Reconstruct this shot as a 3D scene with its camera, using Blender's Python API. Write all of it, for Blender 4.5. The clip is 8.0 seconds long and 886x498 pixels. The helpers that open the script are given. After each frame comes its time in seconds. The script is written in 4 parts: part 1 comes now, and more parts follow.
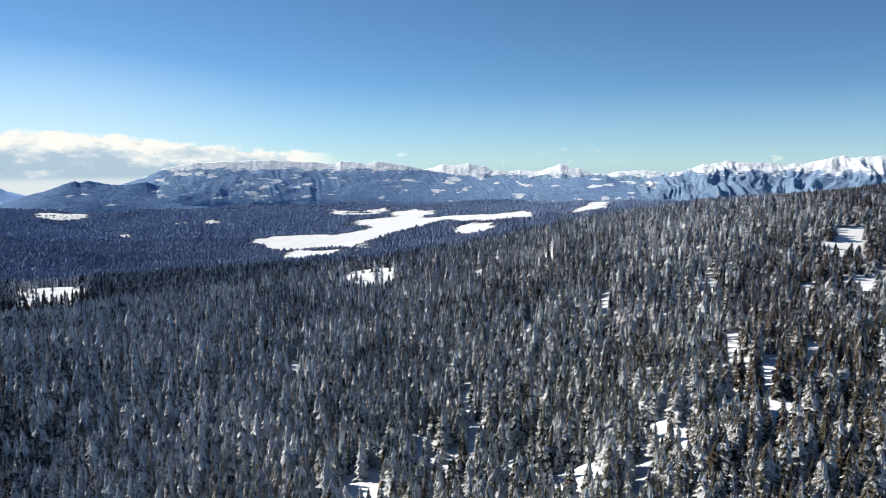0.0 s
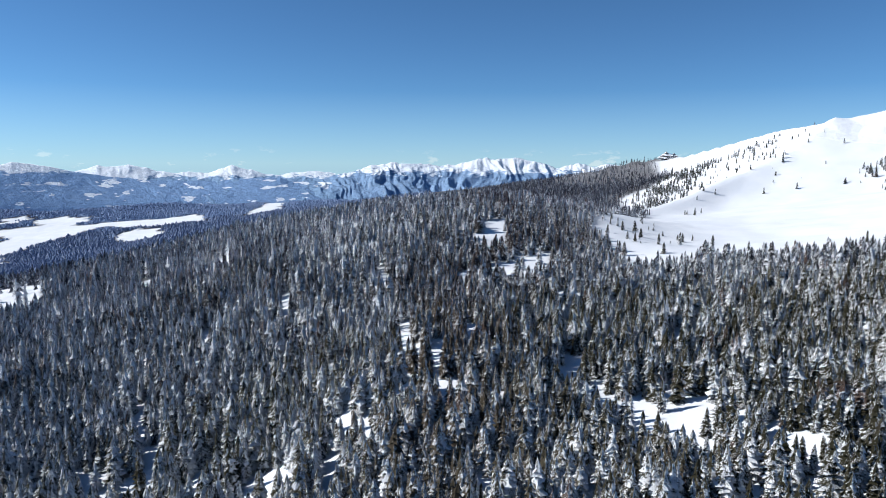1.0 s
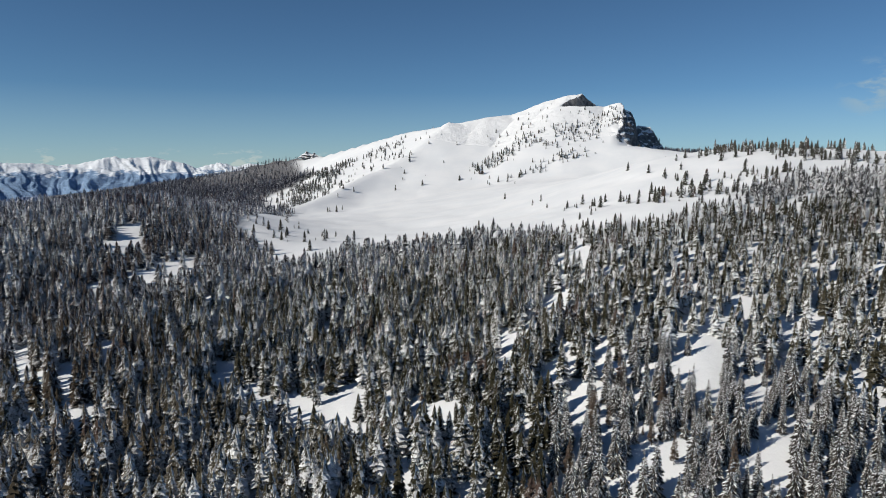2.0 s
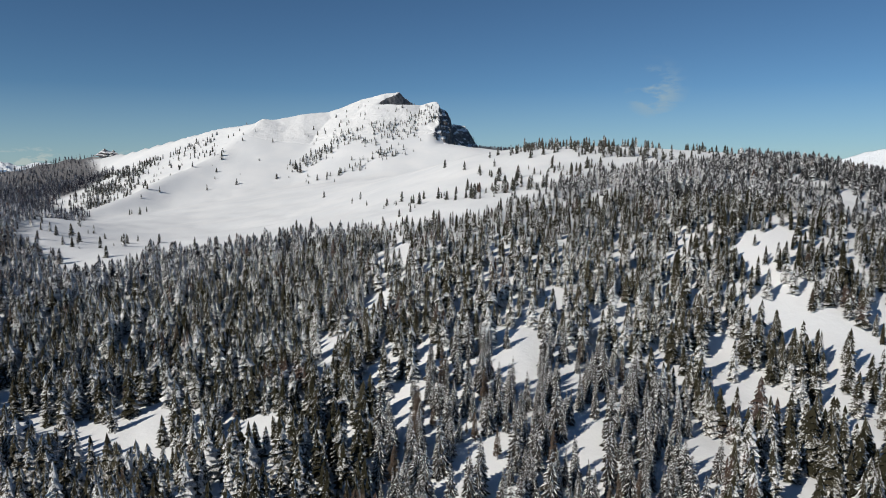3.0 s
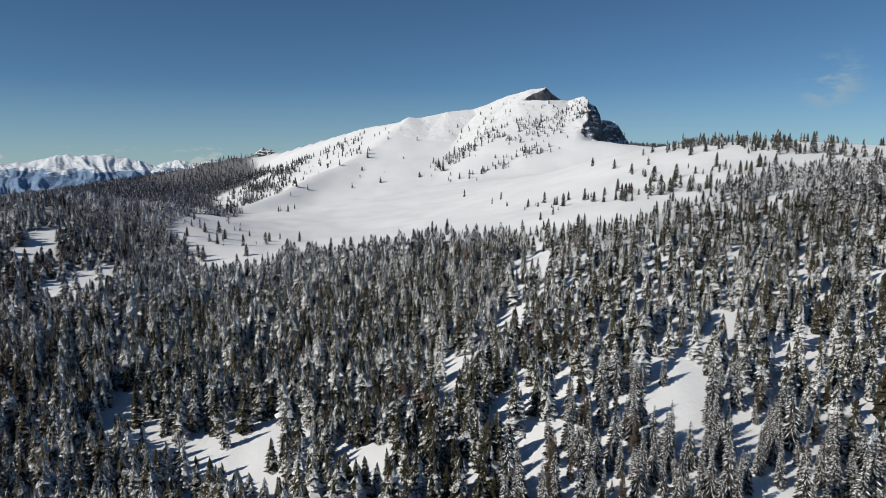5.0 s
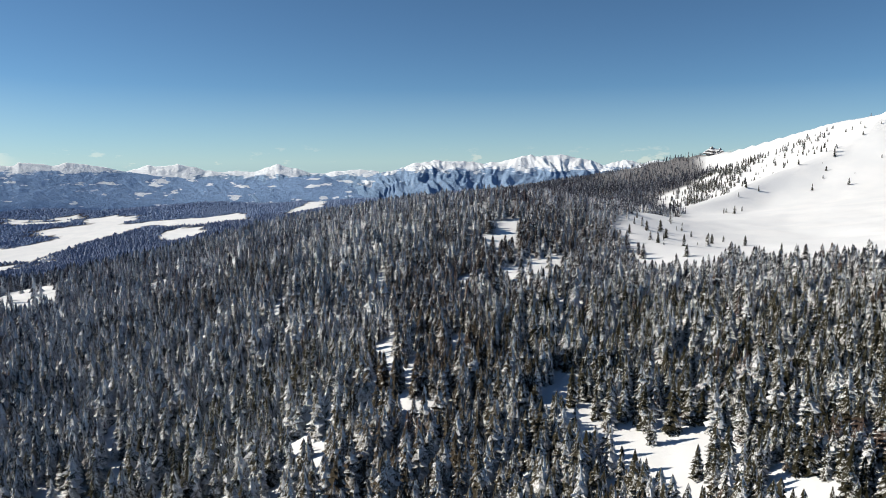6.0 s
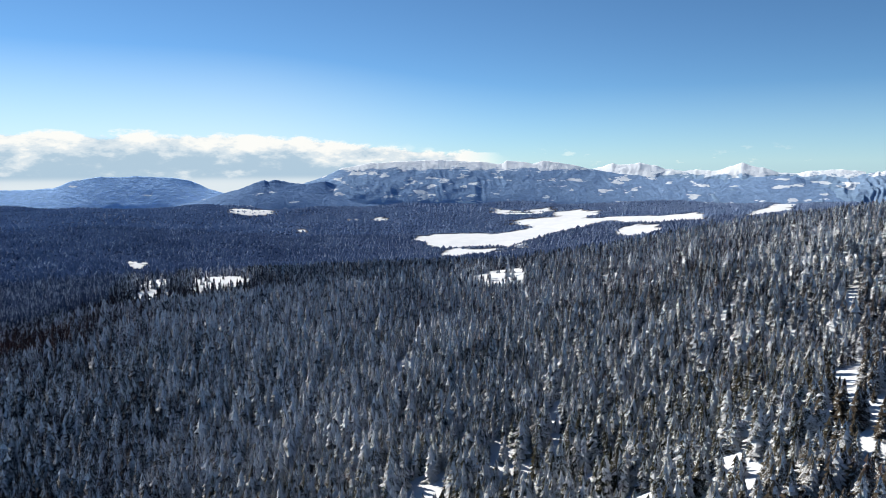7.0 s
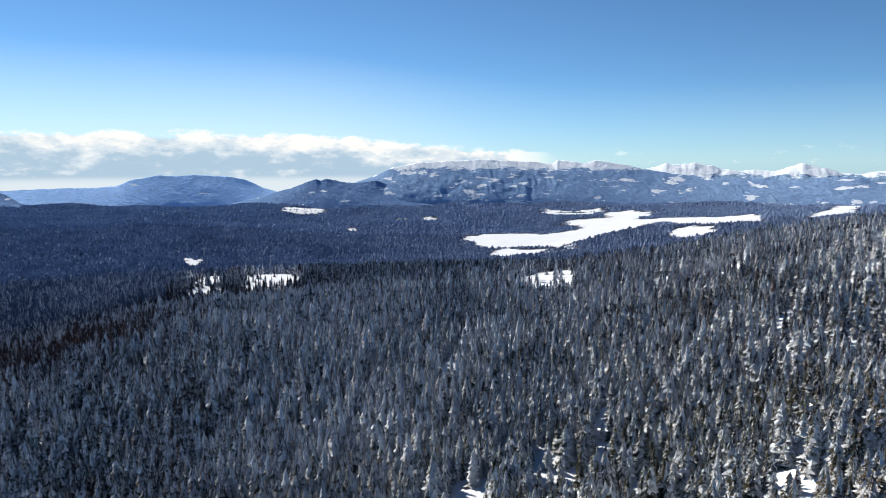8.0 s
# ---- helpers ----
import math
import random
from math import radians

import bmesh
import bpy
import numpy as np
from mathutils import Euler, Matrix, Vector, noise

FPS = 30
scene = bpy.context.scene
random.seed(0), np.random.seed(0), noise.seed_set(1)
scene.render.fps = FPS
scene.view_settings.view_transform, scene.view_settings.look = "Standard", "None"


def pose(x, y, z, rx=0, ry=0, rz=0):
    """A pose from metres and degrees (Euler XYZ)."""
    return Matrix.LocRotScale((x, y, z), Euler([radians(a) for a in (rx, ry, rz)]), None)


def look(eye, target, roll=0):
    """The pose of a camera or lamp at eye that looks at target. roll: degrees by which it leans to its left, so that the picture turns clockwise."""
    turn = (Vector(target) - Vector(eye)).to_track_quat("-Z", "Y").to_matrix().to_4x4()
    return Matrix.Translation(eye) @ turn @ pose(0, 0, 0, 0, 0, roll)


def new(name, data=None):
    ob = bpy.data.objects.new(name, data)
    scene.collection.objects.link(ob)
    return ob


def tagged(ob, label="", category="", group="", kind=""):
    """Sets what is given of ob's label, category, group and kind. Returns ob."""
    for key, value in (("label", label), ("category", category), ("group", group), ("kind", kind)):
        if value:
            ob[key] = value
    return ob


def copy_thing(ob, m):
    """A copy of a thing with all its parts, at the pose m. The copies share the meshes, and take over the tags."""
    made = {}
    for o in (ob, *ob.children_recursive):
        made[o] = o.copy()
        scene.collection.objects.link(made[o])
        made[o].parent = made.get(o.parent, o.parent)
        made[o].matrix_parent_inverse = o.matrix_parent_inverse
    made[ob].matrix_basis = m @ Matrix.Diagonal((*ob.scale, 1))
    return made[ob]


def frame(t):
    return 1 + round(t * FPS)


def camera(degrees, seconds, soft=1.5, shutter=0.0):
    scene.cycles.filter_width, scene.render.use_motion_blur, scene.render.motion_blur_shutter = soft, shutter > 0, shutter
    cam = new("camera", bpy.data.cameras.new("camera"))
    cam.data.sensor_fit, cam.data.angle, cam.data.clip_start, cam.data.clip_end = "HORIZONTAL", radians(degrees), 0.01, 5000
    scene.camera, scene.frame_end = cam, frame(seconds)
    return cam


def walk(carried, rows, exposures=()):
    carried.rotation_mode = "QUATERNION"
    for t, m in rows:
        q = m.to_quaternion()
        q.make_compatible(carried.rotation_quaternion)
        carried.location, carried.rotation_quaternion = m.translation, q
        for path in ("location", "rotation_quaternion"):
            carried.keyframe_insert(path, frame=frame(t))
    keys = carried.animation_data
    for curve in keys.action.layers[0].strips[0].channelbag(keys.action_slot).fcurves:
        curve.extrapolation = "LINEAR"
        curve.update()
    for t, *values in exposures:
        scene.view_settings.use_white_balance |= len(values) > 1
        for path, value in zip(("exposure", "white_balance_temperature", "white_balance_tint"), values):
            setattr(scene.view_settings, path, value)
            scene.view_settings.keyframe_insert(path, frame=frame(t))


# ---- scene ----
cam = camera(64.45, 8.0, 0.6)
EYE = 250.0
# seconds, east, north, height over the first eye, yaw, pitch, roll
ROWS = [
    (0, 0.10, 0.00, 0.10, 0.15, -7.06, 0.17),
    (0.1, 0.12, 0.12, 0.16, -3.36, -7.02, 0.18),
    (0.2, 0.14, 0.24, 0.22, -7.15, -6.98, 0.18),
    (0.3, 0.16, 0.36, 0.28, -11.77, -6.95, 0.19),
    (0.4, 0.18, 0.48, 0.34, -17.01, -6.91, 0.19),
    (0.5, 0.20, 0.60, 0.40, -19.11, -6.87, 0.20),
    (0.9, 0.52, 1.00, 0.48, -23.28, -6.89, 0.21),
    (1, 0.60, 1.10, 0.50, -25.88, -6.89, 0.21),
    (1.1, 0.74, 1.20, 0.50, -28.42, -6.88, 0.19),
    (1.2, 0.88, 1.30, 0.50, -30.76, -6.87, 0.17),
    (1.3, 1.02, 1.40, 0.50, -33.25, -6.87, 0.15),
    (1.4, 1.16, 1.50, 0.50, -36.01, -6.86, 0.14),
    (1.5, 1.30, 1.60, 0.50, -38.59, -6.85, 0.12),
    (1.7, 1.58, 1.72, 0.46, -44.00, -6.85, 0.12),
    (1.8, 1.72, 1.78, 0.44, -47.11, -6.85, 0.12),
    (2, 2.00, 1.90, 0.40, -54.20, -6.86, 0.12),
    (2.1, 2.35, 2.00, 0.30, -56.71, -6.87, 0.11),
    (2.2, 2.70, 2.10, 0.20, -61.48, -6.89, 0.09),
    (3.3, 22.40, 8.70, -0.70, -68.79, -7.00, -0.04),
    (3.5, 29.60, 11.40, -0.50, -68.79, -7.04, -0.05),
    (3.6, 33.16, 12.72, -0.34, -68.77, -7.03, -0.05),
    (3.7, 36.72, 14.04, -0.18, -68.76, -7.03, -0.04),
    (3.8, 40.28, 15.36, -0.02, -68.74, -7.03, -0.03),
    (3.9, 43.84, 16.68, 0.14, -68.73, -7.03, -0.03),
    (4, 47.40, 18.00, 0.30, -68.72, -7.03, -0.02),
    (4.1, 49.80, 18.85, 0.30, -68.59, -7.05, -0.02),
    (4.2, 50.80, 19.20, 0.30, -66.83, -7.07, -0.01),
    (5.3, 50.50, 20.00, -0.30, -51.76, -7.12, -0.19),
    (5.4, 50.40, 19.94, -0.33, -49.18, -7.10, -0.20),
    (5.5, 50.30, 19.89, -0.36, -46.14, -7.09, -0.22),
    (5.7, 50.10, 19.77, -0.41, -38.03, -7.08, -0.21),
    (5.8, 50.00, 19.71, -0.44, -32.44, -7.08, -0.21),
    (5.9, 49.90, 19.66, -0.47, -27.55, -7.07, -0.21),
    (6, 49.80, 19.60, -0.50, -21.85, -7.07, -0.21),
    (6.2, 50.36, 19.12, -0.58, -11.85, -7.04, -0.22),
    (6.3, 50.64, 18.88, -0.62, -6.61, -7.02, -0.23),
    (6.4, 50.92, 18.64, -0.66, -1.55, -7.01, -0.24),
    (6.5, 51.20, 18.40, -0.70, 3.53, -6.99, -0.25),
    (6.6, 51.64, 18.56, -0.72, 13.71, -7.01, -0.21),
    (6.7, 52.08, 18.72, -0.74, 13.75, -7.03, -0.18),
    (7, 53.40, 19.20, -0.80, 14.25, -7.10, -0.07),
    (7.5, 54.60, 21.30, 0.50, 14.11, -7.13, 0.06),
    (7.9, 55.08, 22.58, 0.90, 14.26, -7.13, 0.06),
    (8, 55.20, 22.90, 1.00, 18.31, -7.16, 0.02),
]
# seconds, stops, kelvin, tint
EXPOSURES = [(0.0, 0.37, 6600, 6), (0.5, 0.32, 6000, 7), (1.0, 0.25, 5900, 7), (1.5, 0.0, 6200, 6), (2.2, -0.3, 6650, 6), (4.2, -0.4, 6600, 6), (5.5, -0.3, 6650, 6), (6.0, 0.14, 6850, 6), (6.6, 0.34, 6550, 6), (8.0, 0.4, 6400, 7)]
walk(cam, [(t, pose(x, y, EYE + z, 90 + pitch, 0, yaw) @ pose(0, 0, 0, 0, 0, roll)) for t, x, y, z, yaw, pitch, roll in ROWS], EXPOSURES)

# ---- sky and sun ----
SUN_YAW, SUN_HEIGHT = 60.0, 33.0
sun_way = Vector((-math.sin(radians(SUN_YAW)), math.cos(radians(SUN_YAW)), math.tan(radians(SUN_HEIGHT)))).normalized()
world = bpy.data.worlds.new("sky")
scene.world = world
world.use_nodes = True
wn = world.node_tree
sky = wn.nodes.new("ShaderNodeTexSky")
sky.sky_type = "NISHITA"
sky.sun_disc = False
sky.sun_elevation = radians(SUN_HEIGHT)
sky.sun_rotation = radians(-SUN_YAW)
sky.altitude = 2200.0
sky.air_density, sky.dust_density, sky.ozone_density = 0.75, 0.0, 6.0
wn.nodes["Background"].inputs["Strength"].default_value = 0.085
tone = wn.nodes.new("ShaderNodeVectorMath")
tone.operation = "MULTIPLY"
tone.inputs[1].default_value = (0.9, 1.03, 1.0)
wn.links.new(sky.outputs[0], tone.inputs[0])
wn.links.new(tone.outputs[0], wn.nodes["Background"].inputs["Color"])
sun = new("sun", bpy.data.lights.new("sun", "SUN"))
sun.data.energy, sun.data.angle, sun.data.color = 4.8, radians(0.5), (1.0, 0.94, 0.87)
sun.matrix_world = look(tuple(sun_way * 100), (0, 0, 0))


# ---- materials ----
def material(name, rough=0.8):
    m = bpy.data.materials.new(name)
    m.use_nodes = True
    m.node_tree.nodes["Principled BSDF"].inputs["Roughness"].default_value = rough
    m.node_tree.nodes["Principled BSDF"].inputs["Specular IOR Level"].default_value = 0.12
    return m, m.node_tree, m.node_tree.nodes["Principled BSDF"]


def node(tree, kind, **values):
    n = tree.nodes.new("ShaderNode" + kind)
    for key, value in values.items():
        n.inputs[key.replace("_", " ")].default_value = value
    return n


def noise_of(tree, scale, detail=4.0, rough=0.55, coords="Object"):
    c = tree.nodes.new("ShaderNodeTexCoord")
    n = node(tree, "TexNoise", Scale=scale, Detail=detail, Roughness=rough)
    tree.links.new(c.outputs[coords], n.inputs["Vector"])
    return n.outputs["Fac"]


def maths(tree, op, a, b=0.0, c=0.0):
    n = tree.nodes.new("ShaderNodeMath")
    n.operation = op
    for k, v in enumerate((a, b, c)):
        if hasattr(v, "links"):
            tree.links.new(v, n.inputs[k])
        else:
            n.inputs[k].default_value = v
    return n.outputs[0]


def ramp(tree, fac, lo, hi):
    n = tree.nodes.new("ShaderNodeMapRange")
    n.interpolation_type = "SMOOTHSTEP"
    tree.links.new(fac, n.inputs[0])
    n.inputs[1].default_value, n.inputs[2].default_value = lo, hi
    return n.outputs[0]


def mix(tree, fac, a, b):
    n = tree.nodes.new("ShaderNodeMix")
    n.data_type = "RGBA"
    for socket, v in ((n.inputs[0], fac), (n.inputs[6], a), (n.inputs[7], b)):
        if hasattr(v, "links"):
            tree.links.new(v, socket)
        else:
            socket.default_value = v if isinstance(v, float) else (*v, 1.0)
    return n.outputs[2]


def bump(tree, bsdf, height, strength, distance):
    n = node(tree, "Bump", Strength=strength, Distance=distance)
    tree.links.new(height, n.inputs["Height"])
    tree.links.new(n.outputs[0], bsdf.inputs["Normal"])


def facing_up(tree):
    g = tree.nodes.new("ShaderNodeNewGeometry")
    s = tree.nodes.new("ShaderNodeSeparateXYZ")
    tree.links.new(g.outputs["Normal"], s.inputs[0])
    return s.outputs["Z"], g.outputs["Random Per Island"]


SNOW = (0.86, 0.86, 0.87)
BOUGH_SNOW = (0.83, 0.83, 0.84)


def snow_material():
    m, t, b = material("snow_cover", 1.0)
    b.inputs["Specular IOR Level"].default_value = 0.0
    fine, broad = noise_of(t, 0.35, 6.0, 0.6), noise_of(t, 0.02, 3.0)
    tone = mix(t, ramp(t, broad, 0.35, 0.7), (0.78, 0.79, 0.81), (0.84, 0.84, 0.85))
    wood = t.nodes.new("ShaderNodeAttribute")
    wood.attribute_name = "woods_shade_haze"
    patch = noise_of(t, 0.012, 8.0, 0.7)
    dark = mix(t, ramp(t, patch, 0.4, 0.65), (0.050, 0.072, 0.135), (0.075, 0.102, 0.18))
    # the attribute: up to a half the shade between the trees, painted dark on the snow, above it the closed canopy of
    # the far plateau in haze blue
    tree_shade = mix(t, ramp(t, patch, 0.4, 0.65), (0.048, 0.044, 0.048), (0.085, 0.08, 0.088))
    floor = mix(t, maths(t, "MINIMUM", maths(t, "MULTIPLY", wood.outputs["Fac"], 2.0), 1.0), tone, tree_shade)
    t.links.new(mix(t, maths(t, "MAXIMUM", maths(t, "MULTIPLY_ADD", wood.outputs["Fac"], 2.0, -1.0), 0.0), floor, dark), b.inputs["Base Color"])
    bump(t, b, fine, 0.5, 0.5)
    return m


def needle_material(name, dark, light, snow_bias, grain, melt=0.17, rust=(0.072, 0.050, 0.042)):
    """Spruce needles with snow on the ends of the boughs; less of it low down and on the sunny side."""
    m, t, b = material(name, 1.0)
    b.inputs["Specular IOR Level"].default_value = 0.0
    up, island = facing_up(t)
    geo = t.nodes.new("ShaderNodeNewGeometry")
    sunny = t.nodes.new("ShaderNodeVectorMath")
    sunny.operation = "DOT_PRODUCT"
    t.links.new(geo.outputs["Normal"], sunny.inputs[0])
    sunny.inputs[1].default_value = (-math.sin(radians(SUN_YAW)), math.cos(radians(SUN_YAW)), 0.0)
    place = t.nodes.new("ShaderNodeSeparateXYZ")
    t.links.new(geo.outputs["Position"], place.inputs[0])
    tip = t.nodes.new("ShaderNodeAttribute")
    tip.attribute_name = "bough_end"
    bare = t.nodes.new("ShaderNodeAttribute")
    bare.attribute_name = "thawed_or_shaded"
    frost = t.nodes.new("ShaderNodeAttribute")
    frost.attribute_name = "frosted"
    g, fine, stand, broad = noise_of(t, grain, 3.0, 0.7), noise_of(t, 3.1 * grain, 2.0, 0.6), noise_of(t, 0.035, 3.0, 0.6), noise_of(t, 0.006, 4.0, 0.6)
    tint = ramp(t, maths(t, "MULTIPLY_ADD", broad, 1.0, maths(t, "MULTIPLY", island, 0.3)), 0.42, 0.88)
    needles = mix(t, tint, dark, light)
    rusty = maths(t, "MINIMUM", maths(t, "MAXIMUM", ramp(t, stand, 0.60, 0.68), bare.outputs["Fac"]), 1.0)
    needles = mix(t, rusty, needles, rust)
    amount = maths(t, "MULTIPLY_ADD", up, 0.12, maths(t, "MULTIPLY_ADD", g, 1.05, maths(t, "MULTIPLY_ADD", island, 0.16, snow_bias - 0.42)))
    amount = maths(t, "MULTIPLY_ADD", fine, 0.7, maths(t, "MULTIPLY_ADD", broad, 0.22, amount))
    amount = maths(t, "MULTIPLY_ADD", frost.outputs["Fac"], 0.085, maths(t, "MULTIPLY_ADD", tip.outputs["Fac"], 0.24, maths(t, "MULTIPLY_ADD", bare.outputs["Fac"], -0.22, amount)))
    amount = maths(t, "MULTIPLY_ADD", ramp(t, place.outputs["Z"], 10.0, 150.0), 0.035, maths(t, "ADD", amount, -0.035))
    amount = maths(t, "MULTIPLY_ADD", sunny.outputs["Value"], -melt, amount)
    colour = mix(t, ramp(t, amount, 0.60, 0.73), needles, BOUGH_SNOW)
    t.links.new(colour, b.inputs["Base Color"])
    # light passes through the thin sprays
    thin, both = t.nodes.new("ShaderNodeBsdfTranslucent"), t.nodes.new("ShaderNodeMixShader")
    t.links.new(colour, thin.inputs["Color"])
    both.inputs[0].default_value = 0.08
    t.links.new(b.outputs[0], both.inputs[1])
    t.links.new(thin.outputs[0], both.inputs[2])
    t.links.new(both.outputs[0], t.nodes["Material Output"].inputs["Surface"])
    return m


def plain_material(name, a, b2, grain, rough=0.85, strength=0.4):
    m, t, b = material(name, rough)
    g = noise_of(t, grain, 6.0, 0.65)
    t.links.new(mix(t, ramp(t, g, 0.35, 0.65), a, b2), b.inputs["Base Color"])
    bump(t, b, g, strength, 0.5 / grain)
    return m


def range_material(name, wood, rock, line, spread, patches, steep):
    """Far mountains: woods below, snow above a ragged line and on pastures, bare rock where it is steep; the wood and
    rock colours hold the haze.
    """
    m, t, b = material(name, 1.0)
    b.inputs["Specular IOR Level"].default_value = 0.0
    g = t.nodes.new("ShaderNodeNewGeometry")
    p = t.nodes.new("ShaderNodeSeparateXYZ")
    t.links.new(g.outputs["Position"], p.inputs[0])
    flat = t.nodes.new("ShaderNodeVectorMath")
    flat.operation = "MULTIPLY"
    flat.inputs[1].default_value = (1.0, 0.6, 3.4)
    t.links.new(g.outputs["Position"], flat.inputs[0])

    def field(scale, detail, roughness):
        n = node(t, "TexNoise", Scale=scale, Detail=detail, Roughness=roughness)
        t.links.new(flat.outputs[0], n.inputs["Vector"])
        return n.outputs["Fac"]

    up, _ = facing_up(t)
    big, small, meadow = field(0.0035, 3.0, 0.55), field(0.035, 6.0, 0.7), field(0.0095, 4.0, 0.5)
    height = maths(t, "MULTIPLY_ADD", p.outputs["Z"], 1.0 / spread, -line / spread)
    ragged = maths(t, "MULTIPLY_ADD", maths(t, "ADD", meadow, small), 2.2, -2.2)
    snowy = ramp(t, maths(t, "ADD", height, ragged), -0.12, 0.16)
    open_land = maths(t, "MULTIPLY_ADD", big, 0.5, maths(t, "MULTIPLY_ADD", small, 0.22, meadow))
    pasture = ramp(t, open_land, patches + 0.36, patches + 0.38)
    cover = maths(t, "MAXIMUM", snowy, pasture)
    bare = maths(t, "MULTIPLY", ramp(t, maths(t, "MULTIPLY_ADD", small, 0.35, up), steep + 0.22, steep + 0.08), 0.85)
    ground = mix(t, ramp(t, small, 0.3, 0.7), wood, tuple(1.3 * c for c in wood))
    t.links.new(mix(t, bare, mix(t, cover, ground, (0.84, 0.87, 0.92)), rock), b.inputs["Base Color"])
    bump(t, b, small, 0.8, 14.0)
    return m


def rock_material():
    m, t, b = material("bedded_rock", 0.9)
    up, _ = facing_up(t)
    g, fine = noise_of(t, 0.12, 6.0, 0.65), noise_of(t, 0.5, 6.0, 0.7)
    stone = mix(t, ramp(t, g, 0.35, 0.65), (0.09, 0.09, 0.095), (0.24, 0.23, 0.23))
    lying = ramp(t, maths(t, "MULTIPLY_ADD", fine, 0.6, up), 0.84, 0.98)
    t.links.new(mix(t, lying, stone, SNOW), b.inputs["Base Color"])
    bump(t, b, fine, 0.7, 1.5)
    return m


def cloud_material():
    """Cumulus and a horizon haze on a clear sheet that glows by itself, light and shade as colours: billows by noise on
    the bearing and height, thickest on the south-west horizon.
    """
    m = bpy.data.materials.new("cloud_bank")
    m.use_nodes = True
    t = m.node_tree
    t.nodes.remove(t.nodes["Principled BSDF"])
    g = t.nodes.new("ShaderNodeNewGeometry")
    p = t.nodes.new("ShaderNodeSeparateXYZ")
    t.links.new(g.outputs["Position"], p.inputs[0])
    stretch = t.nodes.new("ShaderNodeVectorMath")
    stretch.operation = "MULTIPLY"
    stretch.inputs[1].default_value = (1.0, 1.0, 2.6)
    t.links.new(g.outputs["Position"], stretch.inputs[0])

    def field(scale, detail, rough_):
        n = node(t, "TexNoise", Scale=scale, Detail=detail, Roughness=rough_)
        t.links.new(stretch.outputs[0], n.inputs["Vector"])
        return n.outputs["Fac"]

    big, billow, wisps = field(0.0022, 4.0, 0.5), field(0.007, 9.0, 0.62), field(0.0012, 3.0, 0.5)
    # bearing: the bank lies to the west and thins out to the north
    west = ramp(t, maths(t, "MULTIPLY_ADD", p.outputs["X"], -1.0, 0.0), 300.0, 2600.0)
    top = maths(t, "MULTIPLY_ADD", west, 150.0, 268.0)
    over = maths(t, "DIVIDE", maths(t, "SUBTRACT", top, p.outputs["Z"]), 90.0)
    lumps = maths(t, "MULTIPLY_ADD", maths(t, "MULTIPLY_ADD", billow, 1.0, big), 1.6, -1.5)
    dense = maths(t, "MULTIPLY", ramp(t, maths(t, "ADD", over, lumps), -0.15, 0.25), ramp(t, west, 0.02, 0.25))
    low = maths(t, "MULTIPLY", ramp(t, p.outputs["Z"], 430.0, 230.0), ramp(t, maths(t, "ADD", wisps, billow), 1.0, 1.25))
    # haze painted over the low sky, higher and thicker to the west
    haze = maths(t, "MULTIPLY", maths(t, "MINIMUM", maths(t, "DIVIDE", maths(t, "SUBTRACT", maths(t, "MULTIPLY_ADD", west, 240.0, 740.0), p.outputs["Z"]), 580.0), 1.0), maths(t, "MULTIPLY_ADD", west, 0.15, 0.5))
    veil = maths(t, "MAXIMUM", maths(t, "MULTIPLY", low, 0.4), haze)
    cover = maths(t, "MAXIMUM", dense, veil)
    deep = maths(t, "MINIMUM", maths(t, "MAXIMUM", over, 0.0), 1.7)
    lit = maths(t, "MULTIPLY_ADD", maths(t, "ADD", billow, big), 1.7, maths(t, "MULTIPLY_ADD", deep, -0.42, -0.9))
    shade = maths(t, "MAXIMUM", ramp(t, lit, -0.05, 0.95), maths(t, "MULTIPLY", ramp(t, p.outputs["Z"], 175.0, 100.0), 0.6))
    glow = node(t, "Emission", Strength=0.88)
    body = mix(t, ramp(t, shade, 0.0, 0.55), (0.40, 0.52, 0.64), (0.64, 0.70, 0.76))
    body = mix(t, ramp(t, shade, 0.5, 0.95), body, (0.88, 0.86, 0.84))
    air = mix(t, west, (0.46, 0.61, 0.72), (0.66, 0.78, 0.85))
    t.links.new(mix(t, ramp(t, maths(t, "MAXIMUM", dense, low), 0.1, 0.6), air, body), glow.inputs["Color"])
    # one small torn cloud high in the east
    off = t.nodes.new("ShaderNodeVectorMath")
    off.operation = "DISTANCE"
    t.links.new(g.outputs["Position"], off.inputs[0])
    off.inputs[1].default_value = (4916.0, 430.0, 705.0)
    torn = maths(t, "MULTIPLY", ramp(t, off.outputs["Value"], 260.0, 20.0), ramp(t, maths(t, "MULTIPLY_ADD", billow, 0.6, big), 0.70, 0.92))
    cover = maths(t, "MAXIMUM", cover, maths(t, "MULTIPLY", torn, 0.8))
    clear = t.nodes.new("ShaderNodeBsdfTransparent")
    both = t.nodes.new("ShaderNodeMixShader")
    t.links.new(cover, both.inputs[0])
    t.links.new(clear.outputs[0], both.inputs[1])
    t.links.new(glow.outputs[0], both.inputs[2])
    t.links.new(both.outputs[0], t.nodes["Material Output"].inputs["Surface"])
    return m


